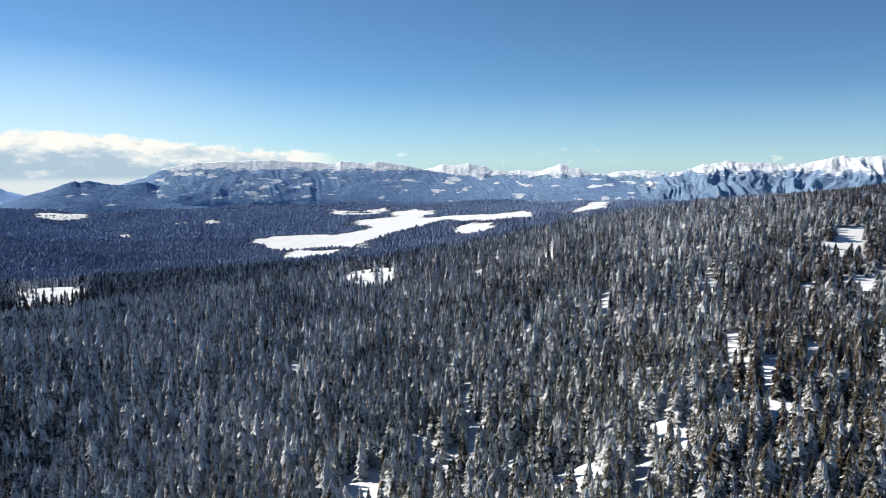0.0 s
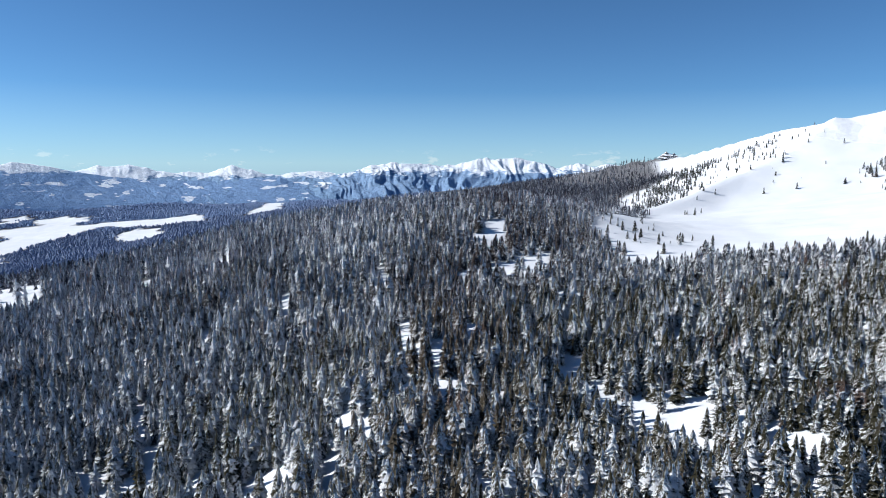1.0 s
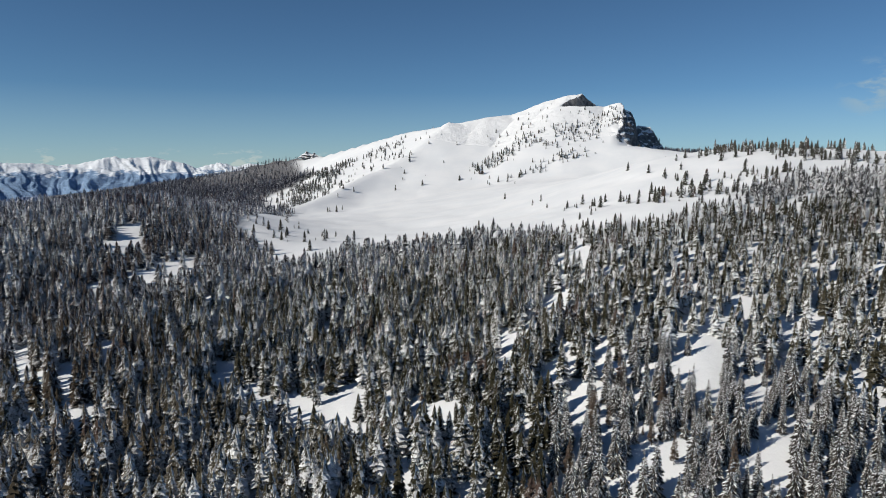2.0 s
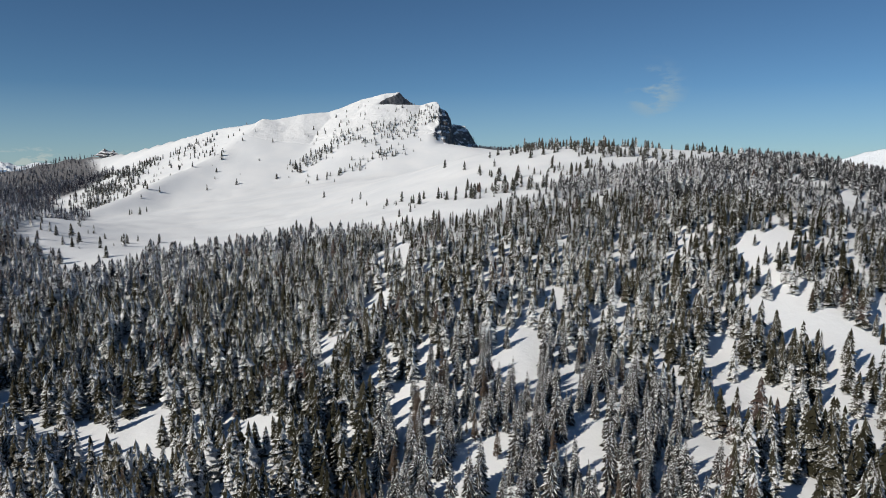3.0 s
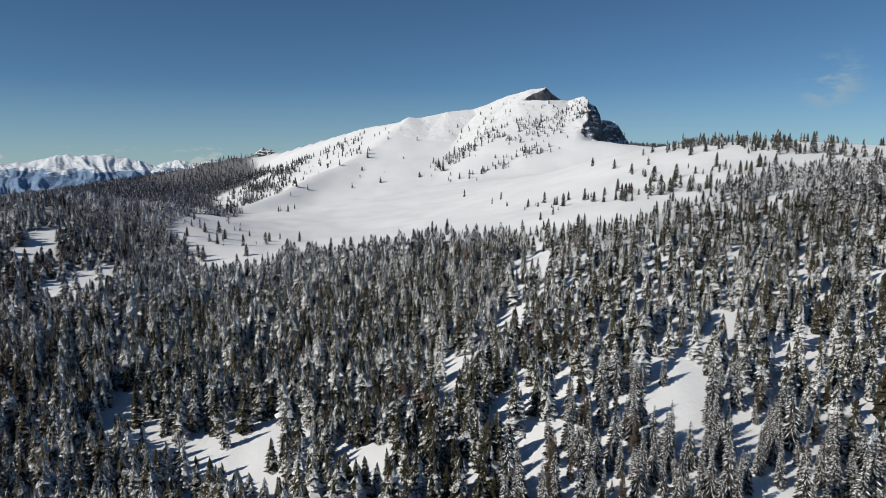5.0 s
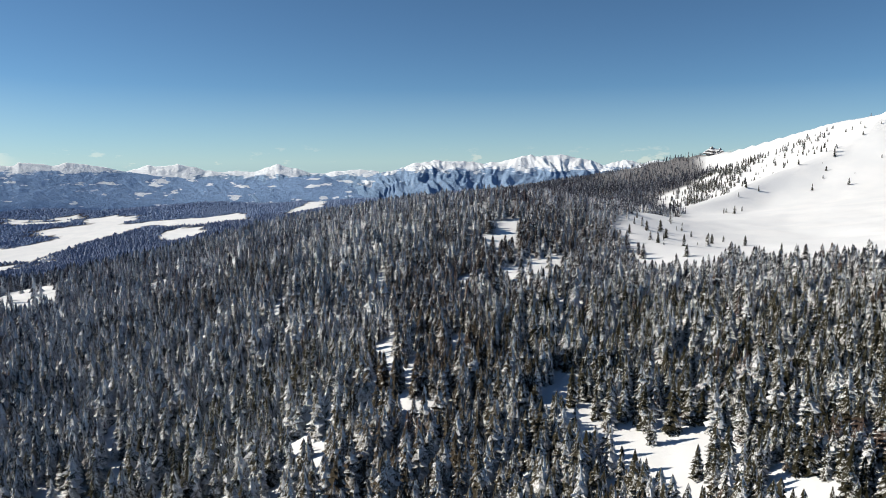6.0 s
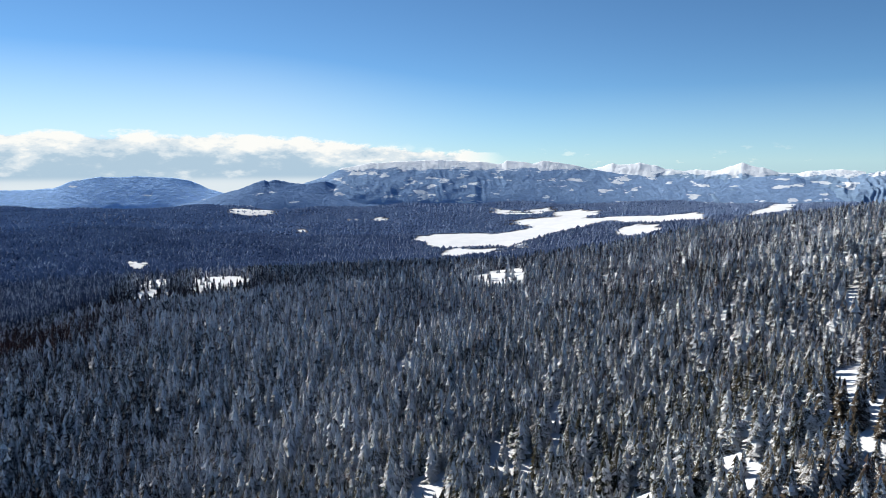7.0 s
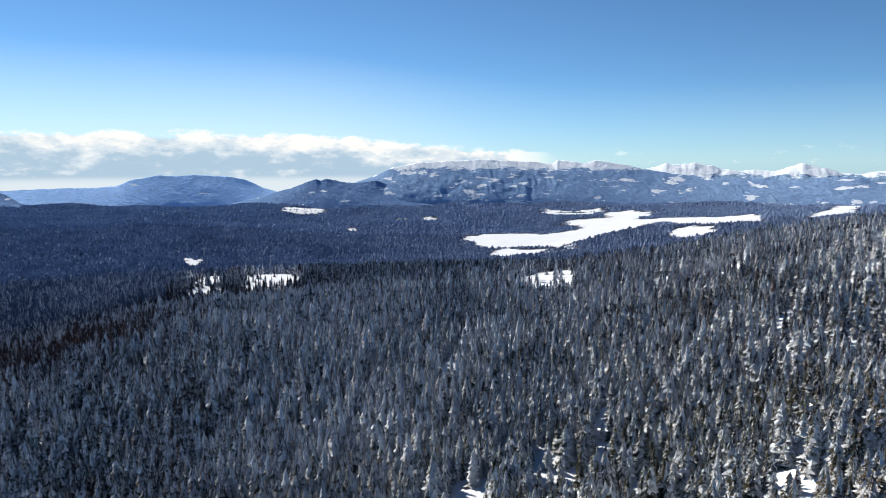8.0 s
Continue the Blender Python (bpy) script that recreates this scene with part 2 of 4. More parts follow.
snow_mat = snow_material()
load_mat = plain_material('lying_snow', (0.84, 0.85, 0.87), SNOW, 3.0, 0.6, 0.3)
needle_mat = needle_material("snowy_needles", (0.026, 0.024, 0.015), (0.066, 0.058, 0.040), -0.185, 1.7)
slope_needle_mat = needle_material("slope_needles", (0.027, 0.028, 0.030), (0.066, 0.064, 0.066), -0.175, 1.4)
# farther needles are tinted bluer: air haze in the colour, strong from the valley on
lower_needle_mat = needle_material("lower_needles", (0.030, 0.032, 0.043), (0.068, 0.069, 0.085), -0.165, 1, rust=(0.095, 0.062, 0.052))
hill_needle_mat = needle_material("hill_needles", (0.030, 0.032, 0.043), (0.063, 0.065, 0.082), -0.25, 0.8)
hazed_valley_needle_mat = needle_material("hazed_valley_needles", (0.085, 0.104, 0.16), (0.15, 0.175, 0.25), -0.26, 0.6, 0.1, (0.085, 0.085, 0.115))
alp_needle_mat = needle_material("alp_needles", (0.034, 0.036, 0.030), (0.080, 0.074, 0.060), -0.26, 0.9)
# pale blue haze takes the place of needle green here
hazed_distant_needle_mat = needle_material("hazed_distant_needles", (0.19, 0.25, 0.38), (0.30, 0.37, 0.52), -0.5, 0.1, 0.1, (0.15, 0.19, 0.30))
hazed_far_needle_mat = needle_material("hazed_far_needles", (0.15, 0.19, 0.285), (0.25, 0.30, 0.42), -0.40, 0.12, 0.1, (0.08, 0.10, 0.165))
bough_mat = needle_material('spruce_boughs', (0.030, 0.028, 0.026), (0.074, 0.062, 0.052), -0.125, 2.5)
twig_mat = plain_material('larch_twigs', (0.10, 0.072, 0.052), (0.17, 0.13, 0.105), 2.0)
bark_mat = plain_material("bark", (0.07, 0.05, 0.038), (0.14, 0.11, 0.09), 4.0)
rock_mat = rock_material()
# the blue of these woods and rocks is distance haze, painted into the base colour
hazed_wooded_range_mat = range_material("hazed_wooded_range", (0.20, 0.30, 0.47), (0.27, 0.37, 0.52), 196.0, 38.0, 0.60, 0.12)
hazed_rocky_range_mat = range_material("hazed_rocky_range", (0.20, 0.29, 0.43), (0.27, 0.35, 0.47), 196.0, 75.0, 0.74, 0.62)
hazed_white_range_mat = range_material("hazed_white_range", (0.22, 0.32, 0.46), (0.34, 0.44, 0.56), 165.0, 40.0, 0.6, 0.3)
hazed_blue_range_mat = range_material("hazed_blue_range", (0.30, 0.46, 0.74), (0.26, 0.4, 0.62), 420.0, 60.0, 0.75, 0.2)
hazed_dark_range_mat = range_material("hazed_dark_range", (0.15, 0.235, 0.40), (0.13, 0.2, 0.33), 420.0, 60.0, 0.66, 0.2)
cloud_mat = cloud_material()

# ---- the ground: broad forms of the land, each (east, north, height, radius) ----
MASSIFS = [
    (25, -4488, 78.9, 1800), (-2868, -3435, 15.7, 1800), (-4407, -769, 15, 1800), (-3872, 2262, -62.5, 1800),
    (-1514, 4241, -8.8, 1800), (1564, 4241, 13.7, 1800), (3922, 2262, -19, 1800), (4457, -769, 83.4, 1800),
    (2918, -3435, 73.2, 1800), (-2545, 1745, 103.6, 1240), (-1525, 2697, -19.6, 1240), (-191, 3104, 24.6, 1240),
    (1186, 2886, -2.1, 1240), (2329, 2086, 43.1, 1240), (3005, 866, 45.3, 1240), (-1716, 1186, -12.5, 840),
    (-1025, 1831, -38.7, 840), (-121, 2107, -136.8, 840), (812, 1959, 119.7, 840), (1586, 1417, 122.8, 840),
    (2044, 591, -52.1, 840), (-1136, 795, -63.5, 560), (-717, 1199, 82.2, 560), (-170, 1398, 43.8, 560),
]
SPURS = [
    (411, 1358, -69.7, 560), (925, 1084, 27.3, 560), (1283, 626, 33.9, 560), (1424, 61, 52.2, 560),
    (-746, 532, -8.7, 372), (-468, 801, -6.4, 372), (-104, 933, 10, 372), (281, 906, 122.7, 372),
    (623, 724, -54.5, 372), (861, 420, 72.5, 372), (954, 44, 61.9, 372), (-506, 370, 11.8, 256),
    (-305, 561, 93.9, 256), (-42, 648, -131.9, 256), (233, 617, 138.4, 256), (470, 472, -40.1, 256),
    (622, 241, 3.3, 256), (663, -33, 102.9, 256), (-356, 232, -52.4, 176), (-227, 372, -10.8, 176),
    (-51, 445, 9.1, 176),
]
RISES = [
    (139, 437, -19.1, 176), (308, 349, 17.7, 176), (424, 198, 16.4, 176), (465, 12, 18.5, 176),
    (-235, 162, -22.9, 120), (-143, 261, 20.5, 120), (-17, 309, -26, 120), (118, 297, 43.8, 120),
    (233, 228, -27.4, 120), (307, 115, 44.8, 120), (323, -19, 1.7, 120), (-140, 107, 36.1, 110),
    (-52, 186, 20.2, 110), (65, 198, 9.2, 110), (166, 139, 20.9, 110), (214, 32, -17.7, 110),
    (190, -83, 59, 110),
]
KNOLLS = [
    (-560, 560, -13.8, 100), (0, 0, 19.3, 45), (-810, 1133, 39, 175), (821, 258, 16.9, 104),
    (448, -50, 17, 53), (572, 147, -1.6, 70), (-597, 991, -29.3, 145), (-992, 1094, -23.4, 186),
    (-560, 1165, -0.1, 162), (164, 334, 13.5, 45), (457, 659, 15.2, 97), (-711, 1447, -9.8, 202),
    (669, 7, -13.3, 80), (320, -1, -9.1, 45), (330, 800, -2.4, 106), (41, 390, -12.1, 47),
    (343, 522, -10.4, 75), (112, 799, -5, 99), (124, 411, 8.6, 51), (369, 172, 5, 47),
    (-47, 386, 8.3, 48), (524, 517, -10.7, 89), (-388, 1295, 8, 168), (657, -109, 8.2, 80),
]
DELLS = [
    (-363, 928, 8.8, 124), (18, 440, 0.7, 54), (38, 611, 2, 75), (848, 145, -5.1, 104),
    (270, 108, 4.4, 45), (-80, 1256, -6.7, 156), (150, 100, 3.8, 45), (201, 211, -3, 45),
    (161, 1038, 4.3, 129), (222, 305, -6.7, 45), (335, 371, 1.7, 59), (275, 383, 5.3, 56),
    (-539, 710, 15.7, 112), (560, 640, -1, 103), (-145, 1061, 4.2, 133), (182, 445, -7.3, 58),
    (252, 224, -1.3, 45), (-938, 1299, -5.3, 201), (299, 179, -3.5, 45), (-325, 340, -1.9, 60),
    (207, 878, -0.9, 111),
]


# crest lines of the mountain: corners (east, north, height)
SUMMIT = [(1241, 881, 331), (1300, 830, 349), (1348, 791, 356), (1400, 738, 386), (1425, 695, 401), (1443, 668, 404), (1446, 650, 376), (1440, 610, 377), (1430, 580, 381), (1436, 556, 380)]
TOWER = [(1470, 552, 334), (1490, 532, 332), (1493, 519, 310)]
SPUR = [(700, 800, 182), (820, 830, 200), (937, 857, 228), (1079, 862, 266), (1241, 881, 331)]
BACK = [(1080, 1800, 175), (1180, 1690, 215), (1290, 1510, 262), (1348, 1365, 274), (1358, 1182, 311), (1302, 1035, 329), (1241, 881, 331)]


def crest(x, y, line, steep):
    """Height of a ridge that falls away on both sides of a line."""
    top = np.full(np.shape(x), -1e3)
    for (ax, ay, az), (bx, by, bz) in zip(line, line[1:]):
        ex, ey = bx - ax, by - ay
        u = np.clip(((x - ax) * ex + (y - ay) * ey) / (ex * ex + ey * ey), 0, 1)
        d = np.hypot(x - ax - u * ex, y - ay - u * ey)
        top = np.maximum(top, az + u * (bz - az) - steep * d + 0.00022 * np.minimum(d, 1000) ** 2)
    return top


def above(a, b, soft):
    """The higher of two heights, with a rounded join."""
    h = np.clip(0.5 + 0.5 * (a - b) / soft, 0, 1)
    return b + (a - b) * h + soft * h * (1 - h)


def ground_z(x, y):
    """Height of the snow over the plateau, for arrays."""
    x, y = np.asarray(x, float), np.asarray(y, float)
    z = np.zeros(x.shape)
    for cx, cy, h, r in MASSIFS + SPURS + RISES + KNOLLS + DELLS:
        z = z + h * np.exp(-((x - cx) ** 2 + (y - cy) ** 2) / (2 * r * r))
    # the mountain breaks off in ledges on its south side, and in a short wall under the summit
    ragged = 7 * rough(x, y, 26, 41) + 3.5 * rough(x, y, 9, 42)
    right = (x - 1432) * 0.316 + (604 - y) * 0.949 - 33 + ragged
    fall = 15 * np.clip(right / 8, 0, 1) + 14 * np.clip((right - 9) / 11, 0, 1) + 62 * np.clip((right - 21) / 11, 0, 1)
    top = crest(x, y, SUMMIT, 0.58)
    top = np.maximum(np.minimum(top, 288 - 0.12 * np.clip(right, 0, 200)), top - fall)
    wall = (1443 - x) * 0.319 + (667 - y) * 0.948 + 0.2 * ragged
    top = np.where(wall > 0, np.minimum(top, np.maximum(372 + 8 * np.clip((wall - 40) / 35, 0, 1), top - 7 * wall)), top)
    z = above(np.maximum(top, crest(x, y, TOWER, 1.7)), z, 14)
    z = above(crest(x, y, SPUR, 0.50), z, 18)
    return above(crest(x, y, BACK, 0.50), z, 20)


def lattice(ix, iy, seed):
    v = np.sin(ix * 127.1 + iy * 311.7 + seed * 74.7) * 43758.5453
    return v - np.floor(v)


def rough(x, y, size, seed=0):
    """Smooth random field from -1 to 1 with lumps of about that size."""
    x, y = np.asarray(x, float) / size, np.asarray(y, float) / size
    ix, iy = np.floor(x), np.floor(y)
    fx, fy = x - ix, y - iy
    fx, fy = fx * fx * (3 - 2 * fx), fy * fy * (3 - 2 * fy)
    a, b = lattice(ix, iy, seed), lattice(ix + 1, iy, seed)
    c, d = lattice(ix, iy + 1, seed), lattice(ix + 1, iy + 1, seed)
    return 2 * ((a * (1 - fx) + b * fx) * (1 - fy) + (c * (1 - fx) + d * fx) * fy) - 1


def surface_z(x, y):
    far = np.hypot(np.asarray(x, float), np.asarray(y, float))
    return ground_z(x, y) + rough(x, y, 55, 1) * 1.6 + rough(x, y, 19, 2) * 0.9 + rough(x, y, 9, 4) * 0.45 + (rough(x, y, 260, 3) * 8 + rough(x, y, 520, 14) * 14) * np.clip((far - 1300) / 1300, 0, 1) + (rough(x, y, 210, 15) * 9 + rough(x, y, 90, 16) * 4) * np.clip((far - 1600) / 500, 0, 1) * np.clip((-x - 0.34 * y) / 300, 0, 1) + (rough(x, y, 300, 18) * 9 + rough(x, y, 130, 19) * 4) * np.clip((far - 3500) / 500, 0, 1)


def inside(x, y, corners):
    """Signed test: how deep points lie in a polygon of the plan (negative outside), in metres."""
    best, odd = np.full(np.shape(x), 1e9), np.zeros(np.shape(x), bool)
    for (ax, ay), (bx, by) in zip(corners, corners[1:] + corners[:1]):
        ex, ey = bx - ax, by - ay
        u = np.clip(((x - ax) * ex + (y - ay) * ey) / (ex * ex + ey * ey), 0, 1)
        best = np.minimum(best, np.hypot(x - ax - u * ex, y - ay - u * ey))
        if ay != by:
            odd ^= ((ay > y) != (by > y)) & (x < ax + (y - ay) / (by - ay) * ex)
    return np.where(odd, best, -best)


# open snow on the mountain (corners of the plan), and clearings (east, north, half length, half width, turn)
ALP = [(800, -30), (690, 0), (640, 50), (575, 95), (487, 116), (433, 120), (396, 140), (415, 190), (455, 262), (485, 312), (465, 345), (415, 352), (445, 405), (414, 408), (339, 372), (345, 411), (400, 491), (425, 555), (450, 610), (540, 665), (690, 780), (800, 960), (936, 1130),
       (1030, 1160), (1120, 1190), (1200, 1260), (1290, 1430), (1370, 1430), (1400, 1165), (1500, 800), (1560, 560), (1300, 380), (1150, 120), (950, -60)]
# the open slope with clumps of trees
OPEN_SLOPE = [(410, 4), (455, -15), (520, -40), (600, -80), (600, -160), (420, -160), (250, -120), (205, -70), (222, 14), (265, 18), (330, 2), (362, 8)]
NEAR_GAPS = [(210, 230, 22.5, 9, 48), (220, 211, 37, 11.5, 44), (185, 155, 18.3, 9.5, 40), (269, 113, 18.5, 3.5, 23), (239, 110, 19, 3.72, 25), (289, 78, 20.9, 6.69, 15),
    (276, 75, 18.2, 3.34, 15), (280, 57, 16, 3.04, 11), (315, 53, 15.5, 2.05, 9), (246, 47, 13, 3.19, 10), (330, 44, 18.1, 3.27, 7), (249, 127, 20.2, 3.1, 27),
    (224, 170, 15.9, 9.8, 37), (252, 5, 22.6, 8.82, -1), (243, 45, 11.8, 6.16, 9), (239, 110, 16.3, 2.43, 25)]
LOW_GAPS = [(-40, 435, 25.6, 6.8, 95), (66, 307, 28, 8.6, 78), (53, 314, 27, 9.9, 80), (85, 288, 24.4, 5.2, 73), (102, 319, 20.9, 3.5, 72), (107, 307, 20.1, 3, 71),
    (16, 474, 24.6, 6.3, 88), (-133, 601, 28.1, 8.1, 102), (213, 281, 33.1, 13.2, 53), (272, 381, 19.8, 3.9, 55), (313, 480, 50.8, 19.4, 57), (327, 569, 32.5, 10.2, 60),
    (275, 163, 22, 4, 30), (369, 171, 24.2, 6.1, 25)]
SMALL_GAPS = [(-640, 650, 45, 9, 134), (-600, 640, 30, 5, 134), (163, 386, 50.3, 6.56, 72), (-9, 412, 24, 6, 91), (6, 404, 20, 5, 89), (17, 420, 26, 6, 88), (38, 375, 18, 7.09, 84), (-45, 378, 23.2, 9.77, 96)]
WEST_GAPS = [(167, 404, 30.7, 9.3, 67), (168, 347, 27.2, 7.6, 64), (122, 402, 31.8, 11.6, 73), (97, 460, 19, 3.5, 78), (58, 527, 22.6, 5.3, 84), (71, 575, 22.2, 5.1, 83),
    (135, 576, 23.8, 5.9, 77), (151, 514, 16.7, 2.4, 74), (111, 801, 44.5, 16.3, 82), (42, 828, 37.4, 12.7, 87), (198, 1049, 45, 16.5, 79), (334, 578, 33.2, 10.6, 60),
    (295, 487, 31.5, 9.7, 59), (201, 375, 29, 8.5, 62), (-12, 419, 25.9, 6.9, 92), (17, 411, 27.7, 7.9, 88), (1, 389, 28.5, 17.2, 90), (37, 363, 29.5, 10.7, 84),
    (-45, 372, 33.2, 13.6, 97)]
HUMP_GAPS = [(-107, 1020, 146, 43, 96), (-871, 1263, 277, 44, 126), (-750, 1306, 282, 62, 121), (-831, 2025, 85.97, 26.46, 113), (-1227, 1662, 113.4, 31.01, 127),
    (-1843, 3364, 231.9, 119.1, 119), (-1678, 4106, 167.6, 46.42, 112), (-1308, 2849, 63.36, 22.74, 115), (-1199, 3200, 40.53, 38.51, 111), (-1074, 3245, 60.87, 41.24, 109)]
# snow-covered meadows of the plateau
MEADOWS = [
    [(-806, 2861), (-681, 2974), (-453, 2951), (-326, 3079), (-298, 3157), (-488, 3307), (-231, 3397), (-68, 3284), (55, 3337), (249, 3280), (390, 3391), (384, 3036), (125, 3086), (7, 3179), (-210, 3014), (-271, 2823), (-349, 2663), (-516, 2671), (-645, 2645), (-727, 2732)],
    [(-588, 2512), (-558, 2567), (-371, 2601), (-299, 2694), (-260, 2645), (-339, 2530), (-453, 2478), (-523, 2339)],
    [(-666, 3813), (-569, 3615), (-330, 3640), (-289, 3884), (-450, 3740)],
    [(-310, 3645), (-155, 3760), (-20, 3560), (-102, 3410), (-270, 3480)],
    [(24, 2877), (101, 2982), (241, 2934), (202, 2790), (78, 2739)],
    [(520, 3000), (640, 3330), (850, 4075), (950, 4075), (850, 3560), (710, 3080)],
]


def openness(x, y):
    """1 on open snow, 0 in closed woods."""
    x, y = np.asarray(x, float), np.asarray(y, float)
    wobble = rough(x, y, 60, 5) * 12 + rough(x, y, 22, 6) * 9
    o = np.clip((inside(x, y, ALP) + wobble + 4) / 24, 0, 1)
    o = np.maximum(o, np.clip((inside(x, y, OPEN_SLOPE) + 0.6 * wobble) / 18, 0, 1) * np.clip(0.34 + 1.0 * rough(x, y, 24, 17) + 0.4 * rough(x, y, 9, 18), 0, 0.93))
    for corners in MEADOWS:
        deep = np.maximum(inside(x, y, corners), inside(1.03 * x, 1.03 * y, corners))
        o = np.maximum(o, np.clip((deep + rough(x, y, 90, 12) * 18 + rough(x, y, 30, 13) * 12) / 16, 0, 1))
    for cx, cy, a, b, turn in NEAR_GAPS + LOW_GAPS + SMALL_GAPS + WEST_GAPS + HUMP_GAPS:
        c, s = math.cos(radians(turn)), math.sin(radians(turn))
        u, v = ((x - cx) * c + (y - cy) * s) / a, (-(x - cx) * s + (y - cy) * c) / b
        ragged = rough(x, y, 0.6 * b + 3, 7) * 0.3 + rough(x, y, 0.2 * b + 2, 8) * 0.15
        o = np.maximum(o, np.clip((1.08 + ragged - np.hypot(u, v)) / 0.2, 0, 0.95))
    return o


def closeness(x, y):
    """How thick the woods stand: thinner up the near slope, with small gaps everywhere."""
    upper = np.exp(-((x - 310) ** 2 + (y - 60) ** 2) / (2 * 120.0 ** 2))
    gaps = np.clip((rough(x, y, 26, 9) + 0.45 * rough(x, y, 11, 10) - 0.52) / 0.12, 0, 1) * np.clip(1.3 - np.hypot(x, y) / 1300, 0, 1) * np.clip((x + 60) / 160, 0.3, 1)
    return (1 - 0.08 * upper) * (1 - 0.8 * gaps)


def mesh_object(name, verts, faces, mat, smooth=False):
    """One mesh from arrays of triangles or quads."""
    me = bpy.data.meshes.new(name)
    n, k = faces.shape
    me.vertices.add(len(verts))
    me.vertices.foreach_set("co", np.asarray(verts, np.float32).ravel())
    me.loops.add(n * k)
    me.loops.foreach_set("vertex_index", faces.astype(np.int32).ravel())
    me.polygons.add(n)
    me.polygons.foreach_set("loop_start", np.arange(0, n * k, k, dtype=np.int32))
    me.polygons.foreach_set("use_smooth", np.full(n, smooth))
    me.update(calc_edges=True)
    me.materials.append(mat)
    return new(name, me)


def grid_faces(rows, cols):
    i = np.arange((rows - 1) * (cols - 1))
    a = i // (cols - 1) * cols + i % (cols - 1)
    return np.stack([a, a + 1, a + cols + 1, a + cols], 1)


def build_ground():
    """A polar sheet round the flight line, finest where it is passed nearest."""
    az = np.radians(np.concatenate([np.linspace(-112, 62, 400), np.linspace(62, 248, 50)[1:]]))
    r = np.concatenate([np.linspace(0.5, 170, 14), np.linspace(176, 420, 50), np.geomspace(426, 4880, 180)])
    rr, aa = np.meshgrid(r, az, indexing="ij")
    x, y = 50 - np.sin(aa) * rr, 15 + np.cos(aa) * rr
    z = surface_z(x, y)
    c, s = math.cos(radians(-67)), math.sin(radians(-67))
    across, deep = (x - 1432) * c + (y - 604) * s, -(x - 1432) * s + (y - 604) * c
    z = z - 16 * np.clip(np.minimum(np.minimum(across + 312, 98 - across), np.minimum(deep + 118, 70 - deep)) / 12, 0, 1)
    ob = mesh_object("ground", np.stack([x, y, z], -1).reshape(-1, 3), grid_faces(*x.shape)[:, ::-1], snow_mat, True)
    # painted tree shade sets in at 380 m, the hazed canopy colour at 1450 m
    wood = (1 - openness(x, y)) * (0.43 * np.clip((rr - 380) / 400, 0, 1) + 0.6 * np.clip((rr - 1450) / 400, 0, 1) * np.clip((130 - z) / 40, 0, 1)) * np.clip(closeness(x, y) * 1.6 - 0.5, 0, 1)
    at = ob.data.attributes.new("woods_shade_haze", "FLOAT", "POINT")
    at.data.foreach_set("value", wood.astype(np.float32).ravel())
    return tagged(ob, "rolling snow-covered mountain ground with forest clearings", "snow", kind="structure")


build_ground()


# ---- far ranges: crest lines as (bearing, degrees over the eye's level) ----
BLUE_CREST = [(66, -2.3), (56, -2.25), (50, -2.05), (46.4, -1.92), (44.4, -1.93), (43, -1.88), (41.6, -1.33), (39.9, -1.07), (38.5, -1.12), (37.6, -1.01), (35, -1.16), (33.6, -1.43), (32.3, -2.05), (30.9, -2.55), (29.3, -2.88), (27, -3.7)]
DARK_CREST = [(35.1, -3.42), (33.2, -2.99), (31.8, -2.62), (30, -2.08), (28.5, -1.52), (28.1, -1.39), (27.8, -1.52), (27.3, -1.39), (26.6, -1.53), (25.8, -1.67), (24.9, -1.77), (23.4, -1.51), (22.4, -1.88), (20.9, -2.38), (18.4, -2.9)]
PLATEAU_CREST = [(30, -3.5), (27.1, -2.15), (25.6, -1.81), (24.4, -1.5), (23.1, -1.01), (22.1, -0.52), (20.1, -0.12), (17.6, 0.01), (14.2, 0.14), (11.6, 0), (10.5, -0.04), (9.2, -0.18), (8.8, 0.09), (7.4, -0), (6.8, -0.18), (5.9, 0.09), (4.2, -0.14), (3, -0.41), (1.2, -0.76), (-0.7, -1.02), (-3, -1.23), (-6.7, -1.34), (-8.7, -1.2), (-10.8, -1.1), (-12.6, -1.08), (-13.6, -1.4), (-15.6, -1.61), (-20, -3.2)]
WHITE_CREST = [(4.4, -1.08), (1.7, -0.54), (0.5, -0.14), (-0.6, -0.28), (-1.6, -0.1), (-3, -0.41), (-4.4, -0.66), (-6, -0.66), (-7.1, -0.74), (-8.2, -0.27), (-8.9, -0.11), (-9.5, -0.27), (-10.5, -0.52), (-11.4, -0.85), (-12.4, -0.84), (-13.8, -0.63), (-15.4, -0.54), (-16.9, -0.69)]
ROCKY_CREST = [(-11.5, -3.6), (-13, -2.3), (-14.1, -1.72), (-15.4, -1.32), (-17.4, -0.74), (-18.2, -0.52), (-19.3, -0.27), (-20.3, 0.03), (-21.5, 0.21), (-22.2, 0.04), (-23.2, 0.13), (-24.5, 0.04), (-25.4, -0.18), (-26.2, -0.04), (-27.6, 0.18), (-29.1, 0.64), (-29.8, 0.37), (-30.8, 0.55), (-32, 0.6), (-32.7, 0.38), (-34.3, 0.02), (-34.7, -0.25), (-35.4, -0.07), (-36.3, 0.07), (-37, 0.03), (-37.7, -0.11), (-38.6, 0.07), (-39.3, -0.06), (-40.7, -0.19), (-43, -0.37)]
